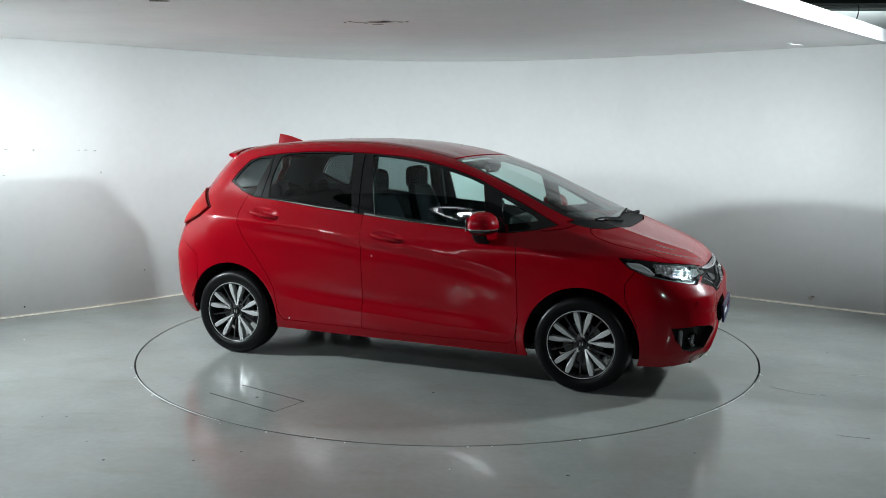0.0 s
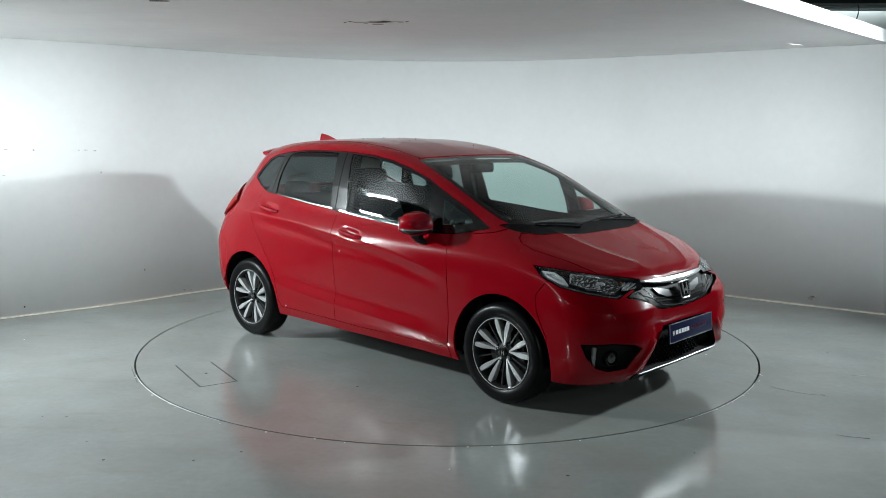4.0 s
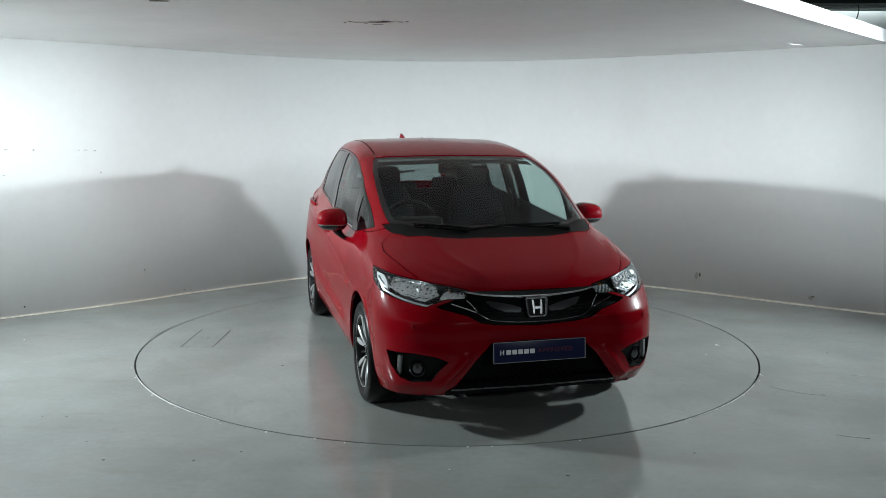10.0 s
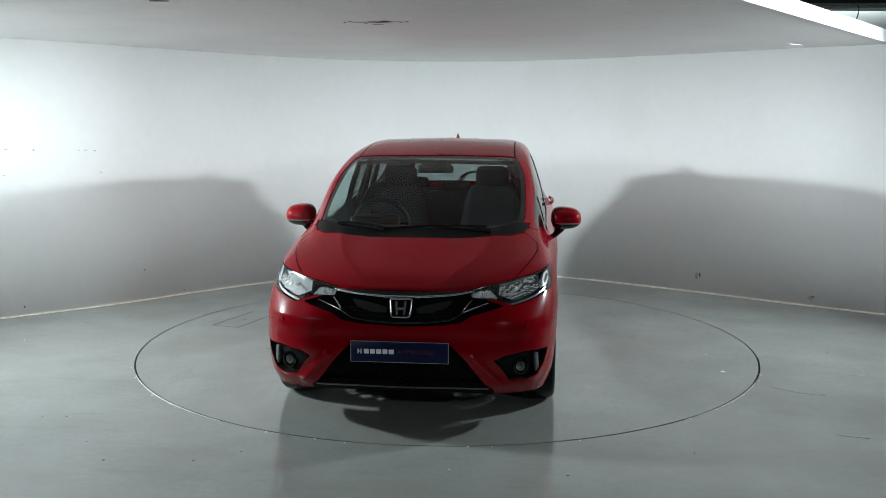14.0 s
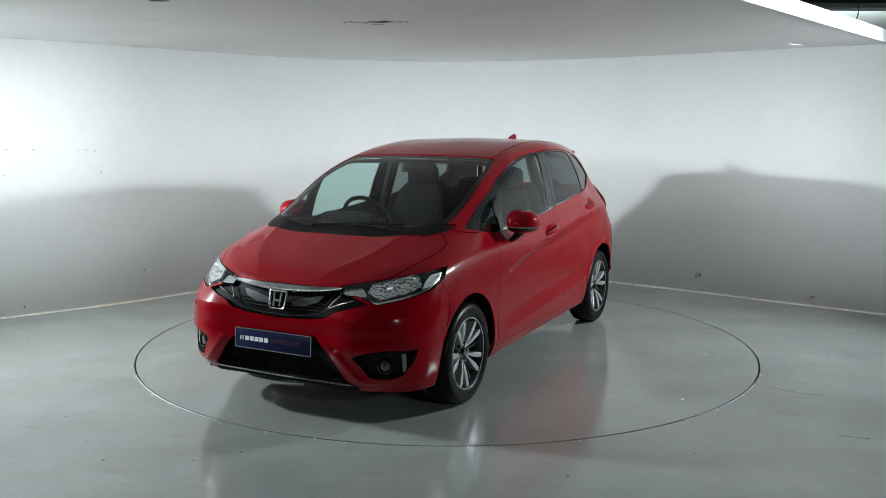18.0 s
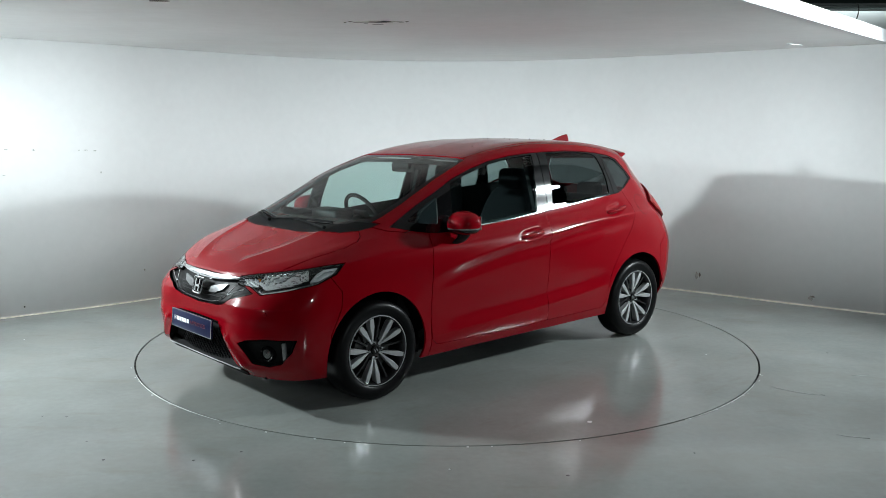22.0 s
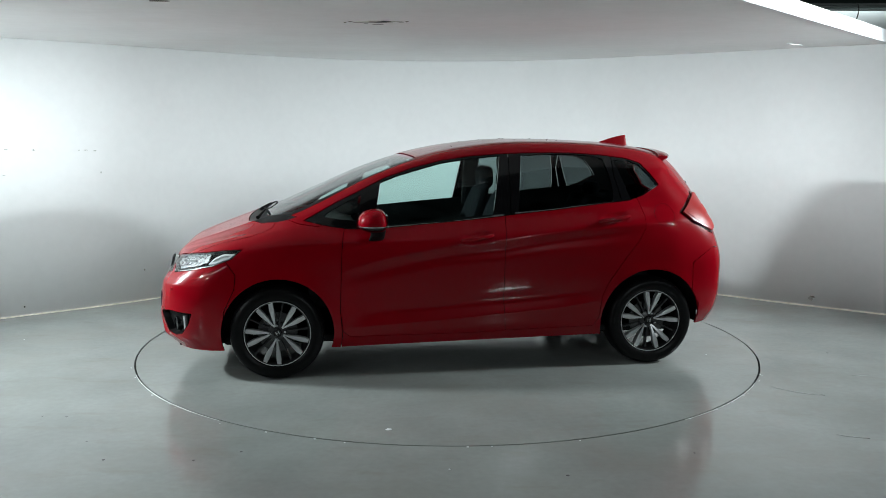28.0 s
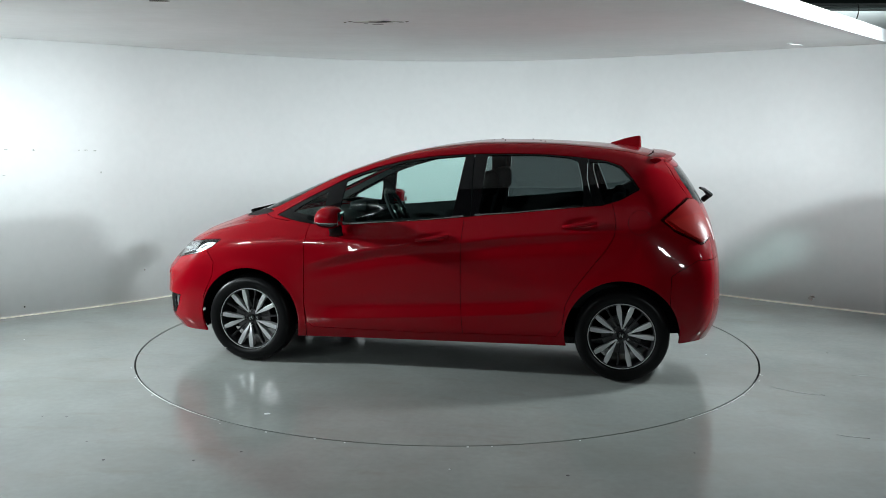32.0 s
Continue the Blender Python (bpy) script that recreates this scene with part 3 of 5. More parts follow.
def body_panels():
    rest = whole_skin()
    flank = lambda V, N: V[:, 1] > 0.42
    nose = lambda V, N: V[:, 0] > 1.3
    # wheel openings
    for x, r in ((1.262, 0.358), (-1.265, 0.362)):
        rest = keep(rest, arch(rest.V, x, r), flank(rest.V, rest.N), True)
    P = {}
    P["head"], rest = cut(rest, "corner", HEAD, nose, 0.004)
    grille = [(-.01, .757), (.23, .757), (.362, .757), (.372, .722), (.44, .720), (.50, .70), (.54, .688), (.376, .643), (.314, .606), (.225, .590), (-.01, .577)]
    P["grille"], rest = cut(rest, "front", grille, nose, 0.003)
    intake = [(-.01, .50), (.25, .496), (.344, .405), (.407, .322), (.45, .268), (.49, .235), (.49, .15), (-.01, .15)]
    P["intake"], rest = cut(rest, "front", intake, nose, 0.003)
    P["fog"], rest = cut(rest, "front", FOG, nose, 0.003)
    hood = [(1.46, -.01), (1.453, .258), (1.425, .425), (1.36, .562), (1.268, .634), (1.285, .672), (1.33, .705), (1.42, .713), (1.53, .692), (1.62, .665), (1.70, .632), (1.77, .59), (2.2, .62), (2.2, -.01)]
    P["hood"], rest = cut(rest, "top", hood, lambda V, N: (V[:, 0] > 1.0) & (V[:, 2] > 0.742), 0.005)
    bumper = [(1.58, .775), (1.52, .69), (1.53, .60), (1.60, .45), (1.60, .05), (2.4, .05), (2.4, .80), (1.80, .79)]
    P["bumper"], rest = cut(rest, "side", bumper, nose, 0.004)
    cowl = [(1.457, -.01), (1.45, .258), (1.422, .423), (1.357, .558), (1.262, .630), (1.20, .65), (1.125, .662), (1.174, .617), (1.31, .468), (1.335, .264), (1.34, -.01)]
    top = lambda V, N: (V[:, 2] > 0.9) & (N[:, 2] > 0.15)
    P["cowl"], rest = cut(rest, "top", cowl, top, 0.003)
    screen = [(1.338, -.01), (1.333, .264), (1.308, .466), (1.172, .622), (1.10, .632), (.95, .636), (.75, .628), (.56, .610), (.342, .566), (.338, .32), (.345, -.01)]
    P["screen"], rest = cut(rest, "top", screen, top, 0.003)
    roof = [(.339, -.01), (.333, .32), (.336, .549), (.2, .540), (-.23, .532), (-.6, .530), (-.95, .518), (-1.2, .498), (-1.40, .465), (-1.435, .3), (-1.455, -.01)]
    band = np.abs(outline_distance(VIEWS["top"](rest.V), roof)) - 0.014
    P["ditch"] = keep(rest, band, (rest.V[:, 2] > 1.35) & (rest.V[:, 0] < 0.335) & (rest.V[:, 1] > 0.4))
    P["roof"], rest = cut(rest, "top", roof, lambda V, N: V[:, 2] > 1.35, 0.010)
    # glass and black window surround
    P["quarterlight"], rest = cut(rest, "side", [(.958, 1.046), (.93, 1.073), (.779, 1.154), (.715, 1.184), (.742, 1.02), (.85, 1.030)], flank, 0.003)
    P["front_glass"], rest = cut(rest, "side", [(.585, 1.262), (.48, 1.303), (.367, 1.336), (.18, 1.387), (-.008, 1.415), (-.222, 1.434), (-.155, 1.041), (.176, 1.007), (.53, .986), (.635, .985)], flank, 0.003)
    P["rear_glass"], rest = cut(rest, "side", [(-.372, 1.438), (-.33, 1.064), (-.57, 1.082), (-.752, 1.103), (-1.0, 1.124), (-1.0, 1.206), (-.985, 1.30), (-.955, 1.408), (-.9, 1.428), (-.76, 1.440), (-.57, 1.443)], flank, 0.003)
    P["quarter_glass"], rest = cut(rest, "side", [(-1.035, 1.402), (-1.135, 1.136), (-1.226, 1.170), (-1.335, 1.232), (-1.295, 1.293), (-1.225, 1.368), (-1.14, 1.400)], flank, 0.003)
    dlo = [(1.085, 1.020), (.92, .985), (.80, .968), (.70, .966), (.55, .972), (.364, .988), (-.009, 1.018), (-.195, 1.036), (-.381, 1.057), (-.567, 1.073), (-.752, 1.094), (-.937, 1.114), (-1.122, 1.130), (-1.235, 1.165),
           (-1.355, 1.232), (-1.308, 1.30), (-1.235, 1.380), (-1.135, 1.412), (-.947, 1.436), (-.759, 1.450), (-.571, 1.454), (-.383, 1.452), (-.196, 1.445), (-.008, 1.431), (.18, 1.404), (.369, 1.357), (.558, 1.292), (.748, 1.197), (.862, 1.142)]
    trim, rest = cut(rest, "side", dlo, flank, 0.004)
    P["front_surround"], trim = cut(trim, "side", [(-.26, 0), (2, 0), (2, 2), (-.29, 2)], flank, 0.006)
    P["rear_surround"], trim = cut(trim, "side", [(-.26, 0), (-.29, 2), (-1.02, 2), (-1.02, 1.3), (-1.10, 1.0), (-1.10, 0)], flank, 0.006)
    P["quarter_surround"] = trim
    # doors, wings, tail
    fdoor = [(.80, 1.06), (.835, .94), (.848, .83), (.862, .45), (.845, .305), (.80, .268), (.0, .264), (-.237, .272), (-.222, .5), (-.225, .8), (-.24, 1.10), (.2, 1.08)]
    P["front_door"], rest = cut(rest, "side", fdoor, flank, 0.0036)
    rdoor = [(-.24, 1.10), (-.225, .8), (-.222, .5), (-.237, .272), (-.85, .283), (-.888, .34), (-.905, .49), (-.95, .585), (-1.06, .737), (-1.16, .865), (-1.203, .945), (-1.21, 1.03), (-1.19, 1.12), (-1.15, 1.2), (-.6, 1.2)]
    P["rear_door"], rest = cut(rest, "side", rdoor, flank, 0.0036)
    wing = [(.80, 1.02), (.835, .94), (.848, .83), (.862, .45), (.85, .28), (.87, .05), (1.60, .05), (1.60, .45), (1.53, .60), (1.52, .69), (1.58, .775), (1.9, .80), (1.9, 1.0), (1.30, 1.06), (1.12, 1.0), (1.0, .985)]
    P["wing"], rest = cut(rest, "side", wing, lambda V, N: V[:, 1] > 0.3, 0.005)
    tailmask = lambda V, N: V[:, 0] < -1.3
    P["tail_lamp"], rest = cut(rest, "tail", [(-.743, 1.045), (-.97, 1.135), (-1.12, 1.175), (-1.25, 1.160), (-1.27, 1.05), (-1.22, .93), (-1.03, .893), (-.82, .975)], tailmask, 0.004)
    P["tail_glass"], rest = cut(rest, "front", [(-.01, 1.13), (.40, 1.13), (.46, 1.16), (.43, 1.28), (.36, 1.365), (-.01, 1.375)], lambda V, N: V[:, 0] < -1.45, 0.004)
    P["gate"], rest = cut(rest, "front", [(-.01, .62), (.38, .62), (.44, .66), (.50, .80), (.51, 1.0), (.52, 1.12), (.47, 1.30), (.40, 1.40), (-.01, 1.42)], lambda V, N: V[:, 0] < -1.45, 0.005)
    P["rear_bumper"], rest = cut(rest, "side", [(-1.56, .70), (-1.60, .73), (-1.72, .80), (-2.2, .80), (-2.2, .05), (-1.56, .05)], tailmask, 0.004)
    P["shell"] = rest
    return P


P = body_panels()
RED = M["paint"]
front_bumper = panel("front_bumper", join(P["bumper"], flip(P["bumper"])), RED, car)
panel("bonnet", join(P["hood"], flip(P["hood"])), RED, car)
panel("roof", join(P["roof"], flip(P["roof"])), RED, car)
both("body_side", P["shell"], RED, car)
both("front_wing", P["wing"], RED, car)
front_doors = both("front_door", P["front_door"], RED, car)
rear_doors = both("rear_door", P["rear_door"], RED, car)
panel("rear_bumper", join(P["rear_bumper"], flip(P["rear_bumper"])), RED, car)
tailgate = panel("tailgate", join(P["gate"], flip(P["gate"])), RED, car)
for k in range(2):
    f = (lambda q: q) if k == 0 else flip
    panel("window_surround", f(P["front_surround"]), M["gloss_black"], front_doors[k], "gloss black window surround", lift=-0.003)
    panel("window_surround", f(P["rear_surround"]), M["gloss_black"], rear_doors[k], "gloss black window surround", lift=-0.003)
    panel("quarter_surround", f(P["quarter_surround"]), M["gloss_black"], car, "gloss black window surround", lift=-0.003)
    for nm, key, mt, par, lb in (("quarterlight", "quarterlight", "glass", car, "small clear quarterlight pane"), ("window", "front_glass", "glass", front_doors[k], "clear green-tinted pane"),
                                 ("window", "rear_glass", "privacy", rear_doors[k], "dark privacy glass pane"), ("quarter_window", "quarter_glass", "privacy", car, "dark privacy glass pane")):
        panel(nm, f(P[key]), M[mt], par, lb, lift=-0.007, flange=0.001)
SCREEN = [(1.338, -1.0), (1.338, 0), (1.333, .264), (1.308, .466), (1.172, .622), (1.10, .632), (.95, .636), (.75, .628), (.56, .610), (.342, .566), (.338, .32), (.345, 0), (.345, -1.0)]
edge = outline_distance(VIEWS["top"](P["screen"].V), SCREEN)
border, P["screen"] = keep(P["screen"], -0.030 - edge), keep(P["screen"], edge + 0.030)
screen_border = panel("screen_border", join(border, flip(border)), M["gloss_black"], car, "black windscreen border", lift=-0.004, flange=0.002)
windscreen = panel("windscreen", join(P["screen"], flip(P["screen"])), M["screen"], car, "clear raked windscreen", lift=-0.004, flange=0.001)
header = shift(keep(P["screen"], P["screen"].V[:, 0] - 0.44), -0.022)
panel("screen_header", join(header, flip(header)), M["cabin"], car, "dark header trim behind the windscreen", flange=0.004)
rear_screen = panel("rear_window", join(P["tail_glass"], flip(P["tail_glass"])), M["privacy"], tailgate, "dark privacy glass", lift=-0.004, flange=0.001)
both("roof_ditch", P["ditch"], M["black"], car, "black roof joint strip", lift=-0.004)
cowl = panel("cowl_panel", join(P["cowl"], flip(P["cowl"])), M["black"], car, "matt black scuttle panel", lift=-0.004)


def inner_shell():
    """Dark inner skin below the windows: closes the joints and the engine bay."""
    G = SKIN[:, :int(5.35 * NV)] - SKIN_N[:, :int(5.35 * NV)] * 0.022
    n, m = G.shape[:2]
    F = [(i * m + j, i * m + j + 1, (i + 1) * m + j + 1, (i + 1) * m + j) for i in range(n - 1) for j in range(m - 1)]
    q = Piece(G.reshape(-1, 3), -SKIN_N[:, :m].reshape(-1, 3), F)
    for x, r in ((1.262, 0.37), (-1.265, 0.374)):
        q = keep(q, arch(q.V, x, r), q.V[:, 1] > 0.42, True)
    q = keep(q, q.V[:, 0] - 1.86)
    q = keep(q, -0.004 - outline_distance(VIEWS["corner"](q.V), HEAD), q.V[:, 0] > 1.3, True)
    q = keep(q, -0.004 - outline_distance(VIEWS["front"](q.V), FOG), q.V[:, 0] > 1.3, True)
    k = join(q, flip(q))
    mesh_ob("inner_shell", k.V, k.F, M["dark"], car, True, "dark inner body")


inner_shell()


def wheel_house(x, r, s):
    """Dark liner inside a wheel opening."""
    low = -13 if x > 0 else -5
    bm = bmesh.new()
    rings = []
    for y in (0.815, 0.50):
        rings.append([bm.verts.new((x + r * math.cos(a), s * (y if math.sin(a) > 0.2 else min(y, 0.748)), 0.303 + r * math.sin(a))) for a in [radians(low + (180 - 2 * low) * k / 30) for k in range(31)]])
    for k in range(30):
        bm.faces.new((rings[0][k], rings[0][k + 1], rings[1][k + 1], rings[1][k]))
    c = bm.verts.new((x, s * 0.50, 0.25))
    for k in range(30):
        bm.faces.new((rings[1][k], rings[1][k + 1], c))
    return part("wheel_arch_liner", bm, M["dark"], car, "dark plastic wheel arch liner")


for x, r in ((1.262, 0.366), (-1.265, 0.370)):
    for s in (1, -1):
        wheel_house(x, r, s)
part("underbody", box_bm(-1.50, 1.62, -0.58, 0.58, 0.18, 0.24, 0.02), M["dark"], car, "dark underbody")
# added plate that stops light from passing below the nose
part("nose_light_block", box_bm(1.60, 1.90, -0.60, 0.60, 0.20, 0.215, 0.006), M["dark"], car, "dark unseen plate added to block light under the nose")
part("floor_pan", box_bm(-1.55, 1.0, -0.74, 0.74, 0.23, 0.27, 0.01), M["cabin"], car, "dark carpeted cabin floor")
part("bulkhead", box_bm(1.0, 1.06, -0.74, 0.74, 0.27, 0.92, 0.01), M["dark"], car, "dark bulkhead behind the engine bay")


# ---- wheels ----
def wheel_master():
    w = new("wheel")
    w.empty_display_size = 0.1
    w.parent = car
    tyre = [(.208, .075), (.214, .085), (.222, .092), (.250, .098), (.272, .096), (.287, .088), (.296, .076), (.301, .055), (.303, .02), (.303, -.02), (.301, -.055), (.296, -.076), (.280, -.092), (.25, -.098), (.214, -.085)]
    part("tyre", lathe_bm(tyre, 72), M["rubber"], w, "black low-profile tyre")
    rim = [(.213, .086), (.210, .089), (.2055, .088), (.202, .080), (.196, .055), (.192, .0), (.195, -.06), (.213, -.08)]
    part("rim", lathe_bm(rim, 72), M["alloy_dark"], w, "dark painted alloy barrel")
    part("rim_lip", lathe_bm([(.2135, .0862), (.2125, .0893), (.2085, .0893), (.2075, .0862)], 72), M["alloy"], w, "machined rim edge")
    part("brake_disc", lathe_bm([(.06, .012), (.06, .02), (.128, .02), (.128, -.0), (.06, -.0)], 48), M["disc"], w, "bare steel brake disc")
    cal = box_bm(-.045, .045, -.03, .045, .07, .138, .01)
    part("brake_caliper", cal, M["alloy_dark"], w)

    def spoke(r0, r1, widths, y0, y1, material, name, a0, lean=0.0, parent=w):
        bm = bmesh.new()
        n = len(widths)
        rows = []
        for k, wd in enumerate(widths):
            t = k / (n - 1)
            r = r0 + (r1 - r0) * t
            off = lean * (t - 0.5)
            yy = y1[0] + (y1[1] - y1[0]) * t + 0.006 * math.sin(math.pi * t)
            rows.append([bm.verts.new((off - wd, y0, r)), bm.verts.new((off - wd, yy - .002, r)), bm.verts.new((off - wd * .85, yy, r)), bm.verts.new((off + wd * .85, yy, r)), bm.verts.new((off + wd, yy - .002, r)), bm.verts.new((off + wd, y0, r))])
        for p, q in zip(rows, rows[1:]):
            for k in range(5):
                bm.faces.new((p[k], p[k + 1], q[k + 1], q[k]))
        bm.faces.new(rows[0][::-1])
        bm.faces.new(rows[-1])
        ob = part(name, bm, material, parent, angle=0.5)
        ob.matrix_basis = pose(0, 0, 0, 0, a0, 0)
        return ob
    for k in range(5):
        for sgn in (-1, 1):
            a = 72 * k + sgn * 11.5
            spoke(.040, .204, [.0036, .0060, .0090, .0125, .0155, .0152, .0128], .035, (.052, .082), M["alloy"], "spoke", a, lean=sgn * 0.012)
        spoke(.045, .20, [.006, .005, .005, .005, .007], .02, (.042, .06), M["alloy_dark"], "inner_spoke", 72 * k + 36)
        spoke(.045, .10, [.017, .014, .006], .02, (.046, .05), M["alloy_dark"], "spoke_web", 72 * k)
    part("hub", lathe_bm([(.0001, .050), (.040, .048), (.060, .040), (.066, .0)], 40), M["alloy_dark"], w)
    cap = part("centre_cap", lathe_bm([(.0001, .064), (.024, .064), (.027, .061), (.028, .05)], 32), M["gloss_black"], w, "black centre cap")
    for dx in (-.0085, .0085):
        part("cap_mark", box_bm(dx - .0025, dx + .0025, .0640, .0655, -.012, .012), M["chrome"], cap)
    part("cap_mark", box_bm(-.0085, .0085, .0640, .0652, -.002, .002), M["chrome"], cap)
    for k in range(4):
        a = radians(90 * k + 20)
        nb = part("wheel_nut", lathe_bm([(.0001, .067), (.007, .067), (.0095, .062), (.0095, .05)], 6), M["chrome"], w)
        nb.location = (.048 * math.cos(a), 0, .048 * math.sin(a))
    return w


wheel = wheel_master()
WHEELS = [(1.265, 1, 0, 25), (-1.265, 1, 0, -6), (1.265, -1, 180, -2), (-1.265, -1, 180, -6)]
wheel.matrix_basis = pose(1.265, 0.728, 0.303) @ pose(0, 0, 0, 0, WHEELS[0][3], 0)
for x, s, rz, spin in WHEELS[1:]:
    wcopy = copy_thing(wheel, pose(x, s * 0.728, 0.303, 0, 0, rz) @ pose(0, 0, 0, 0, spin, 0))
    wcopy.parent = car


# ---- lamps, grille, plate ----


def bowl_mat():
    """Chromed reflector with upright facets."""
    m = mat("chrome_facets", (0.86, 0.87, 0.88), 0.10, 0.95)
    nt = m.node_tree
    tc = nt.nodes.new("ShaderNodeTexCoord")
    wv = nt.nodes.new("ShaderNodeTexVoronoi")
    wv.inputs["Scale"].default_value = 46
    nt.links.new(tc.outputs["Object"], wv.inputs["Vector"])
    bp = nt.nodes.new("ShaderNodeBump")
    bp.inputs["Strength"].default_value = 0.38
    bp.inputs["Distance"].default_value = 0.012
    nt.links.new(wv.outputs["Distance"], bp.inputs["Height"])
    nt.links.new(bp.outputs[0], nt.nodes["Principled BSDF"].inputs["Normal"])
    return m


M["lens"] = glass_mat("clear_lens", (0.92, 0.95, 0.96))
M["lamp_house"] = mat("lamp_housing", (0.035, 0.036, 0.038), 0.25, 0.0, coat=0.3)
M["reflector"] = mat("lamp_reflector", (0.82, 0.83, 0.84), 0.16, 0.9)
M["guide"] = mat("light_guide", (0.55, 0.57, 0.58), 0.3, 0.0, coat=0.3)
M["amber"] = mat("amber_bulb", (0.75, 0.22, 0.02), 0.2, coat=0.5)
M["emblem"] = mat("emblem_chrome", (0.58, 0.59, 0.60), 0.18, 0.8)
M["fog"] = mat("fog_glass", (0.13, 0.135, 0.135), 0.1, 0.8, coat=0.6)
M["navy"] = mat("navy_plate", (0.005, 0.009, 0.045), 0.35, spec=0.2)
M["white"] = mat("white_print", (0.8, 0.81, 0.82), 0.5)
M["red_print"] = mat("red_print", (0.11, 0.008, 0.025), 0.5)
M["satin"] = mat("satin_silver", (0.36, 0.365, 0.37), 0.12, 1.0)
M["red_lens"] = mat("red_lamp_lens", (0.22, 0.002, 0.002), 0.3, spec=0.15)
M["lamp_frame"] = mat("dark_red_lamp_frame", (0.03, 0.001, 0.001), 0.15, spec=0.3)
M["bowl"] = bowl_mat()
M["plum"] = mat("red_paint_plain", (0.20, 0.0005, 0.0045), 0.45, spec=0.1)
M["frost"] = mat("frosted_plastic", (0.5, 0.52, 0.53), 0.3)
M["frost2"] = mat("day_light_lens", (0.2, 0.205, 0.205), 0.35, grain=0.3, scale=90)
M["wiper"] = mat("wiper_black", (0.005, 0.005, 0.0055), 0.7, spec=0.06)
M["bar"] = mat("satin_chrome_bar", (0.36, 0.365, 0.37), 0.18, 1.0)
M["strip"] = mat("satin_strip", (0.06, 0.061, 0.063), 0.2, 0.8)
M["inlay"] = mat("grey_inlay", (0.05, 0.051, 0.053), 0.32, 0.7)
M["grille"] = mat("grille_black", (0.004, 0.004, 0.0045), 0.4, spec=0.04)
M["lip"] = mat("lip_silver", (0.22, 0.222, 0.225), 0.3, 0.6)
M["speck"] = mat("dark_speck", (0.03, 0.03, 0.03), 0.6)
M["plate_edge"] = mat("plate_edge_grey", (0.42, 0.43, 0.44), 0.25, 0.4)
M["mirror"] = mat("mirror_glass", (0.9, 0.9, 0.9), 0.01, 1.0)
M["orange"] = mat("smoked_indicator", (0.30, 0.29, 0.29), 0.15, 0.7, coat=0.5)


def carve(piece, view, poly, grow=0.0):
    return keep(piece, outline_distance(VIEWS[view](piece.V), poly) - grow)


def headlamp(side):
    f = (lambda q: q) if side > 0 else flip
    head = P["head"]
    lamp = panel("headlight", f(head), M["lamp_house"], car, "clear headlight with chrome reflectors", depth=0.058)
    ln = panel("lens", f(head), M["lens"], lamp, "clear plastic lens", flange=0.001)
    ln.visible_shadow = False
    d = outline_distance(VIEWS["corner"](head.V), HEAD)
    inner = Piece(head.V, head.N, head.F)
    # bright edge below, light guide at the tail, two reflector bowls, ribbed indicator
    band = keep(inner, np.abs(d + 0.012) - 0.0048)
    low = carve(band, "corner", [(-.70, .83), (-.72, .77), (-.87, .73), (-1.1, .70), (-1.34, .67), (-1.40, .70), (-1.33, .72), (-1.1, .735), (-.88, .768), (-.78, .80)])
    panel("lower_bezel", shift(f(low), -0.018), M["reflector"], lamp, "bright chrome bezel", flange=0.012)
    guide = carve(inner, "corner", [(-.735, .830), (-.765, .798), (-.875, .765), (-.945, .760), (-.905, .800), (-.845, .826)])
    gd = outline_distance(VIEWS["corner"](guide.V), [(-.735, .830), (-.765, .798), (-.875, .765), (-.945, .760), (-.905, .800), (-.845, .826)])
    panel("light_guide", shift(f(keep(guide, -0.013 - gd)), -0.016), M["guide"], lamp, "white daytime light guide", flange=0.02)
    panel("guide_back", shift(f(guide), -0.028), M["frost"], lamp, "pale frosted blade", flange=0.002)
    bowl = [(-.965, .818), (-.95, .772), (-1.10, .740), (-1.30, .716), (-1.375, .745), (-1.32, .789), (-1.10, .811)]
    bw = carve(inner, "corner", bowl)
    bd = outline_distance(VIEWS["corner"](bw.V), bowl)
    deep = Piece(bw.V - bw.N * np.minimum(0.055, 0.012 + 0.9 * np.maximum(0, -bd))[:, None], bw.N, bw.F)
    q = f(deep)
    mesh_ob("reflector", q.V, q.F, M["bowl"], lamp, True, "faceted chrome reflector bowl", q.N)
    ring = keep(inner, np.abs(outline_distance(VIEWS["corner"](inner.V), bowl)) - 0.0028)
    panel("reflector_rim", shift(f(ring), -0.011), M["reflector"], lamp, "thin chrome rim", flange=0.01)
    ind = carve(inner, "corner", [(-1.40, .772), (-1.385, .735), (-1.44, .733), (-1.55, .735), (-1.545, .757), (-1.47, .770)])
    panel("indicator", shift(f(ind), -0.03), M["reflector"], lamp, "ribbed chrome indicator reflector", flange=0.002)
    for k in range(7):
        p0 = -1.405 - 0.02 * k
        rib = carve(ind, "corner", [(p0, .78), (p0 - .006, .78), (p0 - .006, .72), (p0, .72)])
        if rib.F:
            panel("indicator_rib", shift(f(rib), -0.022), M["guide"], lamp, flange=0.008)
    bulb = bmesh.new()
    bmesh.ops.create_uvsphere(bulb, u_segments=14, v_segments=10, radius=0.011)
    b = part("indicator_bulb", bulb, M["amber"], lamp, "amber bulb")
    b.location = (1.835, .44 * side, .742)
    bulb = lathe_bm([(.0001, .05), (.006, .05), (.008, .04), (.008, 0.0)], 14)
    b = part("main_bulb", bulb, M["guide"], lamp, "clear bulb")
    b.matrix_basis = pose(1.78, .60 * side, .758, 0, 0, -90)
    return lamp


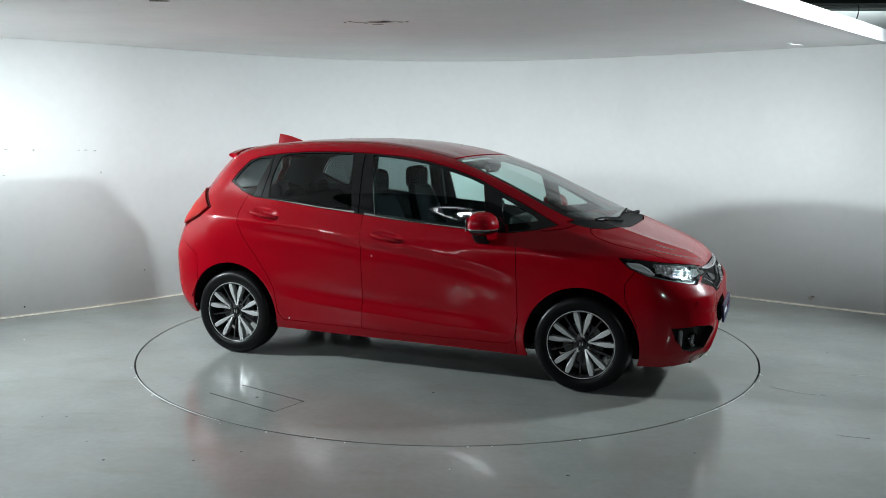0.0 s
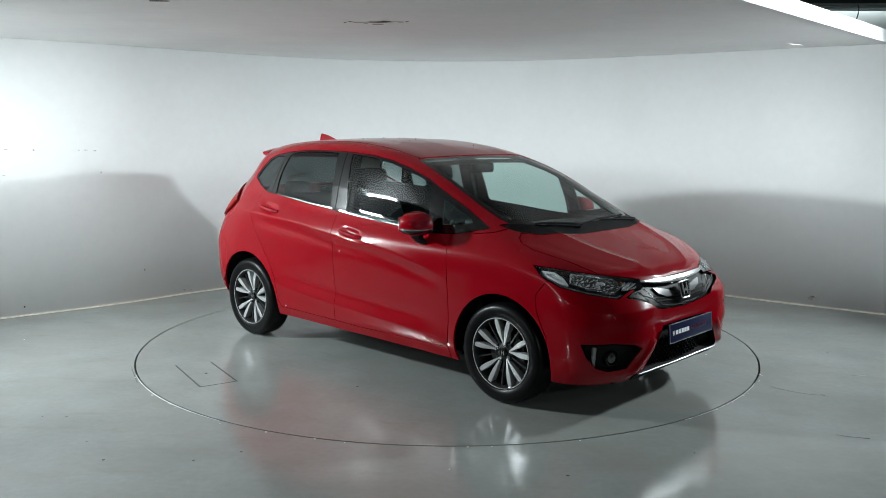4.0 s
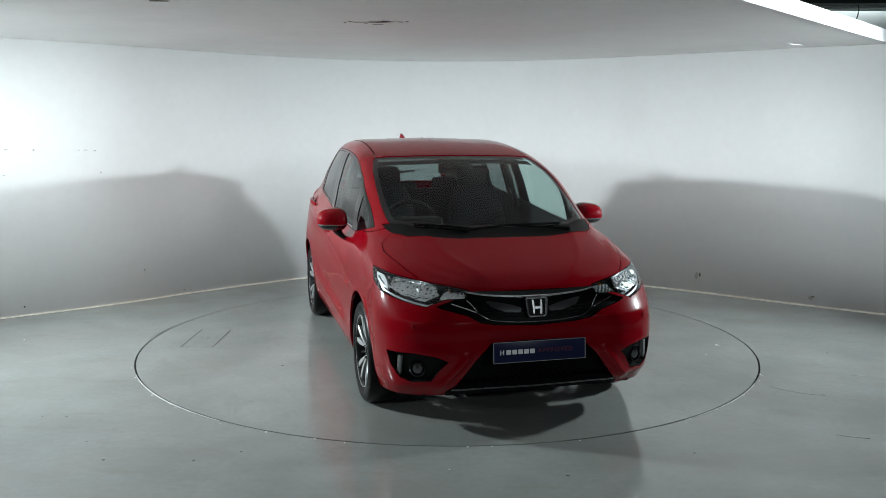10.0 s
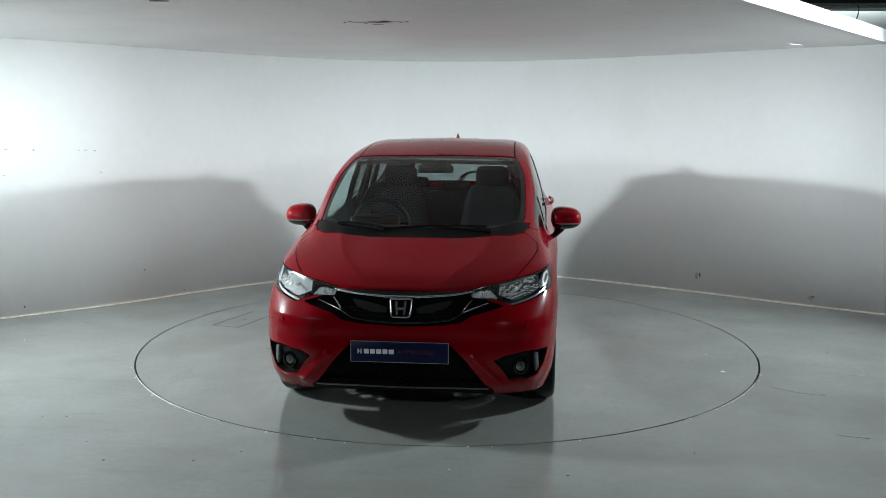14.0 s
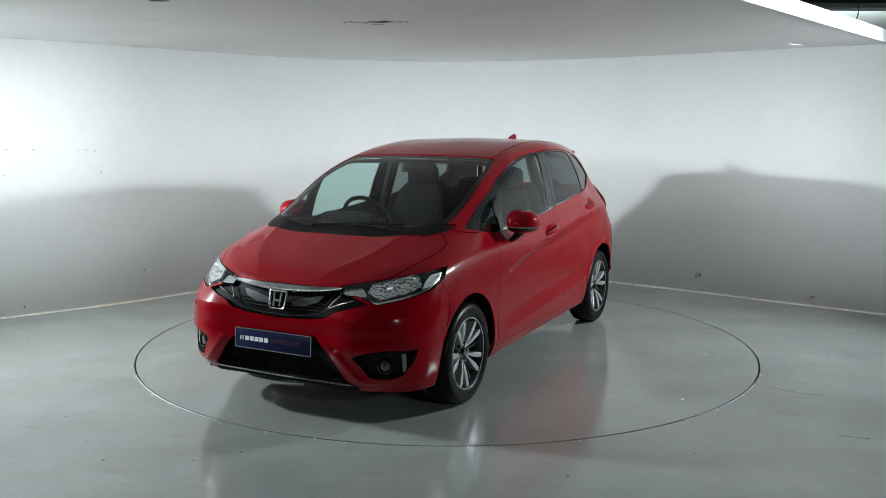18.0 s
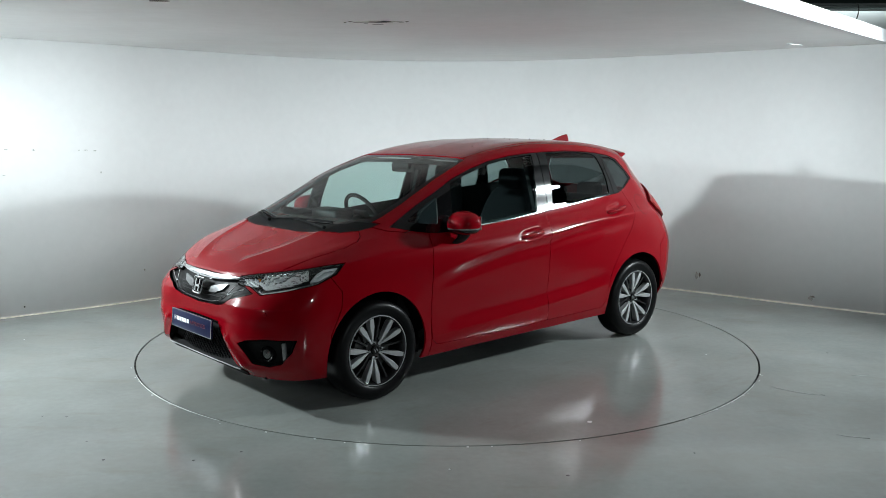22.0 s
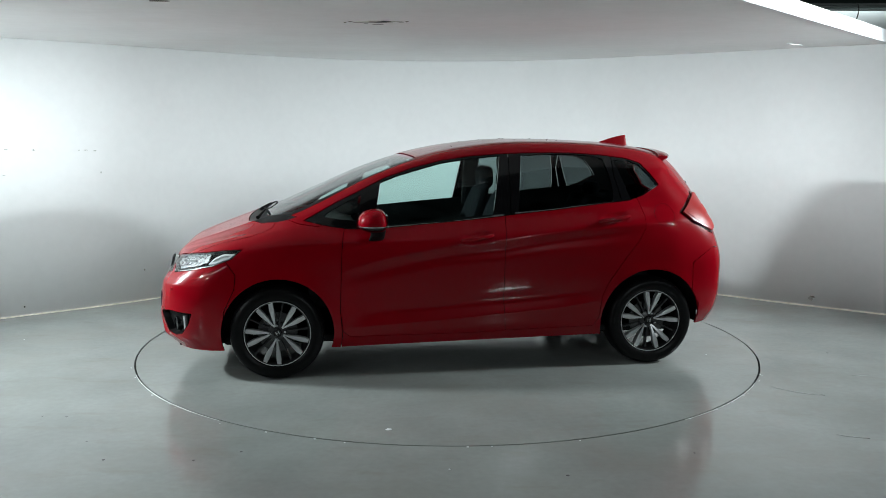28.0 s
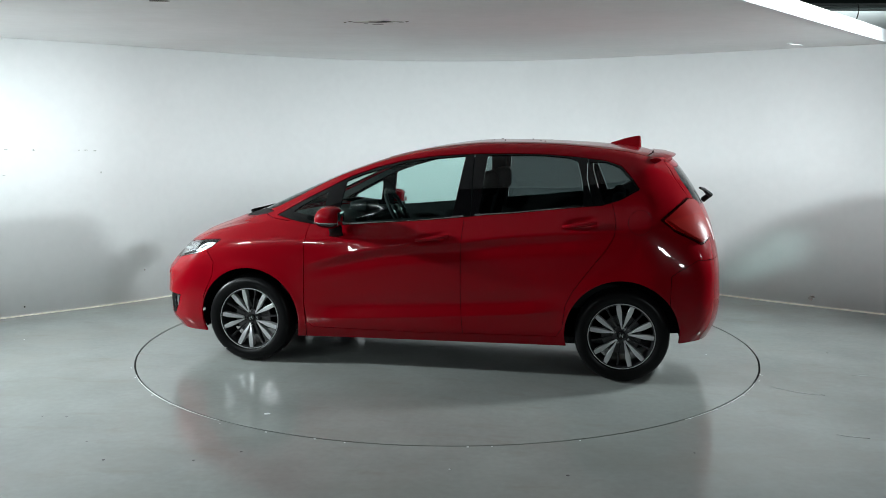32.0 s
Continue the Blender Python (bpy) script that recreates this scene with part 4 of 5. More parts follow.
headlamp(1)
headlamp(-1)

GR = join(P["grille"], flip(P["grille"]))
grille = panel("front_grille", GR, M["grille"], car, "gloss black upper grille", depth=0.018)


def grille_band(name, poly, material, lift, label="", flange=0.016):
    q = carve(P["grille"], "front", poly)
    return panel(name, shift(join(q, flip(q)), lift), material, grille, label, flange=flange)


def front_x(y, z):
    """How far forward the nose reaches at a height and half width."""
    q = SKIN[:5 * NU, :7 * NV].reshape(-1, 3)
    d = (q[:, 1] - abs(y)) ** 2 + (q[:, 2] - z) ** 2
    k = np.argsort(d)[:4]
    w = 1 / (d[k] + 1e-7)
    return float((q[k, 0] * w).sum() / w.sum())


def nose_tube(name, knots, r, material, label, lift=0.004, flat=1.0):
    """A bright moulding that follows the nose; knots of y, z, mirrored where y is given from the middle."""
    ys, zs = [k[0] for k in knots], [k[1] for k in knots]
    n = 40
    path, rad = [], []
    for i in range(n + 1):
        y = ys[0] + (ys[-1] - ys[0]) * i / n
        z = float(spline(ys, zs, y)) if y >= 0 or ys[0] < 0 else 0
        path.append((front_x(y, z) + lift, y, z))
        rad.append(r * (1 - 0.45 * abs(y) / max(abs(ys[0]), abs(ys[-1]))))
    return part(name, tube_bm(path, rad, 10), material, grille, label)


for sd in (1, -1):
    q = carve(P["grille"], "front", [(.275, .716), (.20, .704), (.125, .688), (.075, .672), (.085, .648), (.16, .652), (.24, .678)])
    panel("grille_wing", shift(q if sd > 0 else flip(q), -0.006), M["inlay"], grille, "dark satin grille inlay")
    kn = [(.33, .657), (.38, .676), (.46, .703)]
    kn = kn if sd > 0 else [(-y, z) for y, z in kn[::-1]]
    nose_tube("wing_strip", kn, .005, M["chrome"], "thin chrome strip", 0.001)
    kn = [(.325, .660), (.345, .688), (.372, .716)]
    kn = kn if sd > 0 else [(-y, z) for y, z in kn[::-1]]
    nose_tube("wing_strip", kn, .005, M["emblem"], "thin chrome strip", 0.001)
q = carve(P["grille"], "front", [(-.01, .751), (.13, .752), (.22, .756), (.374, .768), (.374, .747), (.30, .737), (.22, .730), (.13, .726), (.075, .714), (.055, .730), (-.01, .734)])
panel("chrome_bar", shift(join(q, flip(q)), 0.006), M["bar"], grille, "broad satin chrome wing bar", flange=0.02)
# extra tube in brighter chrome puts the bar's lit edge into the shape
nose_tube("bar_lit_edge", [(-.372, .757), (-.30, .744), (-.20, .735), (-.10, .729), (0, .727), (.10, .729), (.20, .735), (.30, .744), (.372, .757)], .0075, M["emblem"], "chrome tube added for the lit edge of the wing bar", 0.008)
nose_tube("lower_strip", [(-.33, .657), (-.27, .622), (-.20, .608), (0, .597), (.20, .608), (.27, .622), (.33, .657)], .0055, M["strip"], "thin satin chrome strip", 0.002)
for k in range(3):
    z0 = .625 + .018 * k
    nose_tube("slat", [(-.25 - .02 * k, z0 + .008), (0, z0), (.25 + .02 * k, z0 + .008)], .004, M["black"], "black grille slat", -0.012)


def badge():
    """Chrome frame with two uprights and a bridge."""
    b = new("badge")
    b.parent = car
    tagged(b, "chrome emblem")
    b.matrix_basis = pose(2.002, 0, .674, 0, -14, 0)
    prof = [(-.058, .044), (-.052, .050), (.052, .050), (.058, .044), (.050, -.036), (.040, -.046), (-.040, -.046), (-.050, -.036)]
    path = []
    for i in range(len(prof)):
        a, c = prof[i], prof[(i + 1) % len(prof)]
        for k in range(4):
            path.append((0, a[0] + (c[0] - a[0]) * k / 4, a[1] + (c[1] - a[1]) * k / 4))
    part("emblem_frame", tube_bm(path, 0.005, 8, True), M["emblem"], b)
    part("emblem_back", prism_yz(prof, -0.006, -0.002), M["gloss_black"], b)
    for s in (-1, 1):
        part("emblem_bar", prism_yz([(s * .030, .040), (s * .018, .040), (s * .015, -.034), (s * .024, -.034)][::s], -0.002, 0.007), M["emblem"], b)
    part("emblem_bridge", prism_yz([(-.018, -.008), (.018, -.008), (.015, .006), (-.015, .006)], -0.002, 0.006), M["emblem"], b)


def prism_yz(pts, x0, x1):
    bm = bmesh.new()
    lo = [bm.verts.new((x0, y, z)) for y, z in pts]
    hi = [bm.verts.new((x1, y, z)) for y, z in pts]
    bm.faces.new(lo[::-1])
    bm.faces.new(hi)
    n = len(pts)
    for i in range(n):
        bm.faces.new((lo[i], lo[(i + 1) % n], hi[(i + 1) % n], hi[i]))
    return bm


badge()


def number_plate():
    pl = part("show_plate", box_bm(-.006, .006, -.26, .26, -.0555, .0555, .003), M["navy"], car, "navy blue dealer show plate")
    pl.matrix_basis = pose(2.050, 0, .451, 0, -4, 0)
    for y0, y1, z0, z1 in ((-.258, .258, .0525, .0555), (-.258, .258, -.0555, -.0525), (-.260, -.256, -.0555, .0555), (.256, .260, -.0555, .0555)):
        part("plate_edge", box_bm(.0061, .0078, y0, y1, z0, z1), M["plate_edge"], pl, smooth=False)
    # emblem block and name bars
    for y0, y1, z0, z1 in ((-.222, -.217, -.012, .014), (-.206, -.201, -.012, .014), (-.217, -.206, -.001, .003)):
        part("print_mark", box_bm(.0061, .0076, y0, y1, z0, z1), M["white"], pl, smooth=False)
    for k in range(5):
        y0 = -.188 + k * .033
        part("print_bar", box_bm(.0061, .0076, y0, y0 + .026, -.011, .013), M["white"], pl, smooth=False)
    cu = bpy.data.curves.new("word", "FONT")
    cu.body, cu.size, cu.align_y, cu.extrude = "APPROVED", 0.034, "CENTER", 0.0006
    cu.space_character = 1.25
    tmp = new("word_curve", cu)
    me = bpy.data.meshes.new_from_object(tmp.evaluated_get(bpy.context.evaluated_depsgraph_get()))
    bpy.data.objects.remove(tmp)
    me.materials.append(M["red_print"])
    ob = new("print_word", me)
    ob.parent = pl
    ob.matrix_basis = pose(.0072, -.012, .001, 90, 0, 90)
    return pl


number_plate()
intake = panel("lower_grille", join(P["intake"], flip(P["intake"])), M["dark"], car, "black lower air intake", depth=0.055)


def honeycomb():
    """Hexagonal mesh in the lower intake, joined strips."""
    V, F = [], []
    w, hh, t = 0.040, 0.0225, 0.0022
    def bar(a, b):
        (y0, z0), (y1, z1) = a, b
        if max(abs(y0), abs(y1)) > 0.33 + 0.0 or min(z0, z1) < 0.245 or max(z0, z1) > 0.43:
            return
        dy, dz = y1 - y0, z1 - z0
        ln = math.hypot(dy, dz)
        ny, nz = -dz / ln * t, dy / ln * t
        x = lambda y: 1.966 - 0.12 * y * y
        k = len(V)
        for (y, z) in (a, b):
            for sgn in (-1, 1):
                V.append((x(y), y + ny * sgn, z + nz * sgn))
                V.append((x(y) - 0.012, y + ny * sgn, z + nz * sgn))
        F.extend([(k, k + 2, k + 6, k + 4), (k, k + 4, k + 5, k + 1), (k + 2, k + 3, k + 7, k + 6)])
    for row in range(-2, 10):
        for col in range(-10, 11):
            cy, cz = (col + 0.5 * (row % 2)) * w, 0.25 + row * hh * 0.78
            pts = [(cy - w * .25, cz + hh / 2), (cy + w * .25, cz + hh / 2), (cy + w / 2, cz), (cy + w * .25, cz - hh / 2)]
            for a, b in zip(pts, pts[1:]):
                bar(a, b)
    mesh_ob("honeycomb", V, F, M["dark"], intake, False, "black honeycomb mesh")


honeycomb()
for y in (-.66, .66):
    sensor = part("parking_sensor", lathe_bm([(.0001, .006), (.009, .006), (.0105, .004), (.0105, -.01)], 20), M["plum"], front_bumper, "small round parking sensor")
    sensor.matrix_basis = pose(front_x(y, .588) - .001, y, .588, 0, 0, -90 + math.copysign(38, y))


def lip(name, z0, z1, material, lift, label, flange=0.035):
    q = carve(P["intake"], "front", [(-.01, z0), (.49, z0 + .012), (.49, z1 + .012), (-.01, z1)])
    panel(name, shift(join(q, flip(q)), lift), material, intake, label, flange=flange)


lip("silver_lip", .240, .2455, M["lip"], 0.010, "satin silver lip", 0.005)
lip("splitter", .19, .2395, M["dark"], 0.004, "black chin splitter")


def fog_unit(side):
    f = (lambda q: q) if side > 0 else flip
    unit = panel("fog_surround", f(P["fog"]), M["black"], car, "black fog lamp surround", depth=0.045)
    lamp = part("fog_lamp", lathe_bm([(.0001, .028), (.026, .026), (.034, .018), (.036, .0), (.036, -.03)], 28), M["fog"], unit, "round chrome fog lamp")
    lamp.matrix_basis = pose(1.885, .622 * side, .357, 0, 0, -90 + 22 * side)
    ring = part("fog_ring", lathe_bm([(.034, .024), (.036, .032), (.044, .030), (.047, .018), (.047, -.02)], 28), M["gloss_black"], unit)
    ring.matrix_basis = lamp.matrix_basis.copy()
    strip = part("day_light", box_bm(-.012, .012, -.011, .011, -.055, .055, .004), M["frost2"], unit, "pale vertical daytime light strip")
    strip.matrix_basis = pose(1.842, .712 * side, .366, 0, 0, 38 * side) @ pose(0, 0, 0, 4 * side, 0, 0)


fog_unit(1)
fog_unit(-1)


def tail_lamp(side):
    f = (lambda q: q) if side > 0 else flip
    poly = [(-.743, 1.045), (-.97, 1.135), (-1.12, 1.175), (-1.25, 1.160), (-1.27, 1.05), (-1.22, .93), (-1.03, .893), (-.82, .975)]
    base = P["tail_lamp"]
    frame_ = panel("tail_light", f(base), M["lamp_frame"], car, "red tail light in a dark red chevron frame", lift=0.004, flange=0.02)
    lens = keep(base, outline_distance(VIEWS["tail"](base.V), poly) + 0.013)
    panel("tail_lens", shift(f(lens), 0.016), M["red_lens"], frame_, "glossy red lens", flange=0.014)
    core = carve(base, "tail", [(-.80, 1.035), (-1.10, 1.075), (-1.22, 1.07), (-1.21, 1.03), (-1.0, 1.01), (-1.19, .965), (-1.16, .935), (-1.03, .915), (-.87, .985)])
    panel("light_bar", shift(f(core), 0.0185), mat("bright_red_lens", (0.26, 0.006, 0.004), 0.35, spec=0.1), frame_, "brighter red chevron bar", flange=0.004)


tail_lamp(1)
tail_lamp(-1)
for f in ((lambda q: q), flip):
    rev = carve(keep(P["gate"], P["gate"].V[:, 0] + 1.45), "front", [(.425, 1.03), (.495, 1.05), (.488, .90), (.44, .89)])
    panel("reversing_light", shift(f(rev), 0.004), M["frost"], tailgate, "white reversing light", flange=0.006)

# ---- mirrors, handles, fin, spoiler, wipers ----


def skin_top(x, y):
    """Height of the car's upper skin over a point of the plan."""
    q = SKIN[:, 5 * NV:].reshape(-1, 3)
    d = (q[:, 0] - x) ** 2 + (q[:, 1] - abs(y)) ** 2
    k = np.argsort(d)[:4]
    w = 1 / (d[k] + 1e-6)
    return float((q[k, 2] * w).sum() / w.sum())


def door_mirror(side):
    mir = new("door_mirror")
    mir.parent = car
    tagged(mir, "red door mirror with a black foot")
    mir.matrix_basis = pose(.628, .898 * side, 1.022)
    def shell(lo, hi, scale, name, material, label=""):
        bm = bmesh.new()
        bmesh.ops.create_uvsphere(bm, u_segments=36, v_segments=24, radius=1.0)
        for v in bm.verts:
            c = v.co
            pw = lambda a, e: math.copysign(abs(a) ** e, a)
            x, y, z = pw(c.x, .78), pw(c.y, .72), pw(c.z, .72)
            fr = 0.118 if x > 0 else 0.066
            taper = 1 - 0.10 * (y * side) - 0.12 * max(0, z)
            v.co = Vector((x * fr * taper * scale, y * .100 * scale, z * (.080 if z > 0 else .068) * (1 - .12 * y * side) * scale))
        geom = list(bm.verts) + list(bm.edges) + list(bm.faces)
        for zc, up in ((lo, True), (hi, False)):
            if zc is not None:
                geom = list(bm.verts) + list(bm.edges) + list(bm.faces)
                bmesh.ops.bisect_plane(bm, geom=geom, plane_co=(0, 0, zc), plane_no=(0, 0, 1), clear_inner=up, clear_outer=not up)
        return part(name, bm, material, mir, label)
    shell(-.020, None, 1.0, "mirror_cap", M["paint"], "glossy red mirror cap")
    shell(-.028, -.0195, 0.998, "mirror_indicator", M["orange"], "slim clear indicator strip")
    shell(None, -.0275, 0.985, "mirror_base", M["gloss_black"], "black mirror underside")
    gl = part("mirror_glass", box_bm(-.0645, -.061, -.064, .064, -.038, .046, .001), M["mirror"], mir, "mirror glass")
    ft = bmesh.new()
    rings = []
    for cx, cy, cz, rx, ry in ((-.01, -.03, -.055, .050, .036), (-.01, -.045, -.085, .046, .030), (-.005, -.075, -.115, .048, .024), (.01, -.105, -.135, .050, .022)):
        rings.append([ft.verts.new((cx + rx * math.cos(a), (cy + ry * math.sin(a)) * side, cz)) for a in [2 * math.pi * k / 16 for k in range(16)]])
    for p, q in zip(rings, rings[1:]):
        for k in range(16):
            ft.faces.new((p[k], p[(k + 1) % 16], q[(k + 1) % 16], q[k]))
    ft.faces.new(rings[-1])
    part("mirror_foot", ft, M["black"], mir, "black plastic foot")


door_mirror(1)
door_mirror(-1)


def handle(x, z, y, side, parent):
    """A pull handle: a bowed bar across a dished cup."""
    path, rad = [], []
    for k in range(13):
        t = k / 12
        path.append((x + .105 - .21 * t, side * (y + .012 + .022 * math.sin(math.pi * t) ** 0.6), z - .016 + .032 * t))
        rad.append(.0125 + .003 * math.sin(math.pi * t))
    bm = tube_bm(path, rad, 12)
    part("door_handle", bm, M["paint"], parent, "body-coloured pull handle")


for k, s in enumerate((1, -1)):
    handle(-.035, .902, .828, s, front_doors[k])
    handle(-.985, 1.013, .802, s, rear_doors[k])


def shark_fin():
    bm = bmesh.new()
    rows = []
    for x, zt, w in ((-1.155, 1.518, .006), (-1.20, 1.532, .018), (-1.25, 1.548, .025), (-1.30, 1.560, .028), (-1.345, 1.568, .028), (-1.358, 1.566, .024), (-1.366, 1.52, .022)):
        zb = 1.476
        rows.append([bm.verts.new((x, -w, zb)), bm.verts.new((x, -w * .55, zb + (zt - zb) * .6)), bm.verts.new((x, -w * .12, zt)), bm.verts.new((x, w * .12, zt)), bm.verts.new((x, w * .55, zb + (zt - zb) * .6)), bm.verts.new((x, w, zb))])
    for p, q in zip(rows, rows[1:]):
        for k in range(5):
            bm.faces.new((p[k], p[k + 1], q[k + 1], q[k]))
    bm.faces.new(rows[0][::-1])
    bm.faces.new(rows[-1])
    part("aerial_fin", bm, M["plum"], car, "red shark-fin aerial")


shark_fin()
drops = random.Random(11)
for k in range(16):
    x, y = drops.uniform(-.75, .05), drops.uniform(-.33, .33)
    bm = bmesh.new()
    bmesh.ops.create_uvsphere(bm, u_segments=8, v_segments=6, radius=drops.uniform(.0025, .005))
    for v in bm.verts:
        v.co.z *= .7
    part("roof_speck", bm, M["speck"], car, "dark dried speck").location = (x, y, skin_top(x, y) + .001)


def spoiler():
    n = 40
    rows = []
    bm = bmesh.new()
    for i in range(n + 1):
        y = -.505 + 1.01 * i / n
        u = abs(y) / .505
        xf = -1.452 + .035 * u**3
        zf = skin_top(-1.43 + .03 * u**2, y) + .003
        xt, zt = -1.602 + .115 * u**2.5, 1.449 - .028 * u**2
        prof = [(xf, zf), ((xf + xt) / 2, (zf + zt) / 2 + .006), (xt + .01, zt + .002), (xt, zt - .004), (xt + .006, zt - .014), (xt + .05, zt - .035), (xf - .03, zt - .062), (xf + .02, zf - .03)]
        rows.append([bm.verts.new((x, y, z)) for x, z in prof])
    m = len(rows[0])
    for p, q in zip(rows, rows[1:]):
        for k in range(m):
            bm.faces.new((p[k], p[(k + 1) % m], q[(k + 1) % m], q[k]))
    bm.faces.new(rows[0])
    bm.faces.new(rows[-1][::-1])
    part("roof_spoiler", bm, M["paint"], car, "red roof spoiler")


spoiler()


def wiper(pivot, mid, ends, name):
    w = part(name, tube_bm([(pivot[0], pivot[1], skin_top(*pivot) + .008), ((pivot[0] + mid[0]) / 2, (pivot[1] + mid[1]) / 2, skin_top((pivot[0] + mid[0]) / 2, (pivot[1] + mid[1]) / 2) + .012), (mid[0], mid[1], skin_top(*mid) + .011)], [.012, .008, .005], 8), M["wiper"], car, "black wiper arm")
    path = []
    for k in range(13):
        t = k / 12
        x, y = ends[0][0] + (ends[1][0] - ends[0][0]) * t, ends[0][1] + (ends[1][1] - ends[0][1]) * t
        path.append((x, y, skin_top(x, y) + .004 + .004 * math.sin(math.pi * t)))
    part("wiper_blade", tube_bm(path, .006, 8), M["wiper"], w, "black rubber blade")


wiper((1.385, .44), (1.345, .08), ((1.305, .41), (1.362, -.20)), "wiper")
wiper((1.385, -.20), (1.32, -.45), ((1.362, -.14), (1.272, -.50)), "wiper")
part("rear_wiper", tube_bm([(-1.80, -.02, 1.12), (-1.845, 0, 1.16), (-1.80, .06, 1.20), (-1.76, .22, 1.22)], [.02, .022, .012, .008], 10), M["black"], tailgate, "black rear wiper")

# ---- cabin ----


def lining():
    up = keep(P["shell"], 1.0 - P["shell"].V[:, 2])
    q = shift(up, -0.020)
    for f in ((lambda k: k), flip):
        k = f(Piece(q.V, -q.N, [g[::-1] for g in q.F]))
        mesh_ob("pillar_trim", k.V, k.F, M["lining"], car, True, "pale grey inner pillar trim")
    r = shift(keep(P["roof"], -1.10 - P["roof"].V[:, 0]), -0.028)
    k = join(r, flip(r))
    mesh_ob("headliner", k.V, [g[::-1] for g in k.F], M["lining"], car, True, "pale grey headliner")


lining()


def front_seat(y):
    seat = part("seat", box_bm(-.24, .26, y - .25, y + .25, .42, .58, .05, 3), M["cloth"], car, "dark cloth front seat cushion")
    bm = bmesh.new()
    rows = []
    for t, w, dpt in ((0, .235, .075), (.2, .245, .08), (.5, .24, .075), (.8, .21, .06), (.95, .17, .05), (1.0, .12, .03)):
        x, z = -.12 - .20 * t, .54 + .65 * t
        ring = []
        for k in range(20):
            a = 2 * math.pi * k / 20
            c, s = math.cos(a), math.sin(a)
            ring.append(bm.verts.new((x + dpt * math.copysign(abs(c) ** .6, c), y + w * math.copysign(abs(s) ** .55, s), z - .02 * c)))
        rows.append(ring)
    for p, q in zip(rows, rows[1:]):
        for k in range(20):
            bm.faces.new((p[k], p[(k + 1) % 20], q[(k + 1) % 20], q[k]))
    bm.faces.new(rows[0][::-1])
    bm.faces.new(rows[-1])
    back = part("backrest", bm, M["cloth"], car, "dark cloth front backrest")
    hr = part("headrest", box_bm(-.395, -.285, y - .13, y + .13, 1.15, 1.325, .05, 3), M["cloth"], back, "dark cloth headrest")
    for dy in (-.05, .05):
        part("headrest_post", tube_bm([(-.335, y + dy, 1.10), (-.345, y + dy, 1.2)], .006, 6), M["chrome"], back)


front_seat(.36)
front_seat(-.36)
part("rear_seat", box_bm(-1.05, -.62, -.62, .62, .45, .60, .05, 3), M["cloth"], car, "dark cloth rear bench")
rb = part("rear_backrest", box_bm(-.07, .07, -.62, .62, 0, .56, .05, 3), M["cloth"], car, "dark cloth rear backrest")
rb.matrix_basis = pose(-1.02, 0, .56, 0, -18, 0)
for y in (-.36, .36, 0):
    part("rear_headrest", box_bm(-1.27, -1.18, y - .11, y + .11, 1.05, 1.06 + (.13 if y else .09), .035, 3), M["cloth"], car, "dark cloth rear headrest")


def dashboard():
    bm = bmesh.new()
    prof = [(1.20, .985), (1.10, 1.0), (.95, .995), (.82, .985), (.74, .965), (.70, .92), (.72, .80), (.80, .62), (.85, .50), (1.05, .50), (1.20, .70)]
    ys = [-.70, -.66, -.3, 0, .3, .66, .70]
    rows = [[bm.verts.new((x - .10 * (y / .7) ** 2 * (1 if x > .9 else 0.2), y, z - .02 * (y / .7) ** 2)) for x, z in prof] for y in ys]
    for p, q in zip(rows, rows[1:]):
        for k in range(len(prof) - 1):
            bm.faces.new((p[k], p[k + 1], q[k + 1], q[k]))
    bm.faces.new(rows[0])
    bm.faces.new(rows[-1][::-1])
    d = part("dashboard", bm, M["cabin"], car, "dark moulded dashboard")
    part("binnacle", box_bm(.70, .86, -.52, -.20, .96, 1.045, .03, 3), M["cabin"], d, "dark instrument hood")
    part("display", box_bm(.69, .70, -.12, .12, .82, .95, .004), M["gloss_black"], d, "dark glass display")
    part("gear_console", box_bm(-.1, .75, -.12, .12, .27, .62, .03), M["cabin"], d, "dark centre console")


dashboard()


def steering():
    m = pose(.50, -.36, .965, 0, -62, 0)
    w = part("steering_wheel", tube_bm([(.185 * math.cos(a), .185 * math.sin(a), 0) for a in [2 * math.pi * k / 36 for k in range(36)]], .015, 10, True), M["cabin"], car, "dark steering wheel")
    w.matrix_basis = m
    part("wheel_hub", box_bm(-.06, .06, -.075, .075, -.03, .012, .02), M["cabin"], w)
    for a in (90, 270, 180):
        sp = part("wheel_spoke", box_bm(.05, .175, -.018, .018, -.012, .004, .004), M["satin" if a != 180 else "cabin"], w)
        sp.matrix_basis = pose(0, 0, 0, 0, 0, a)
    part("column", tube_bm([(.50, -.36, .965), (.80, -.36, .86)], .045, 10), M["cabin"], car)


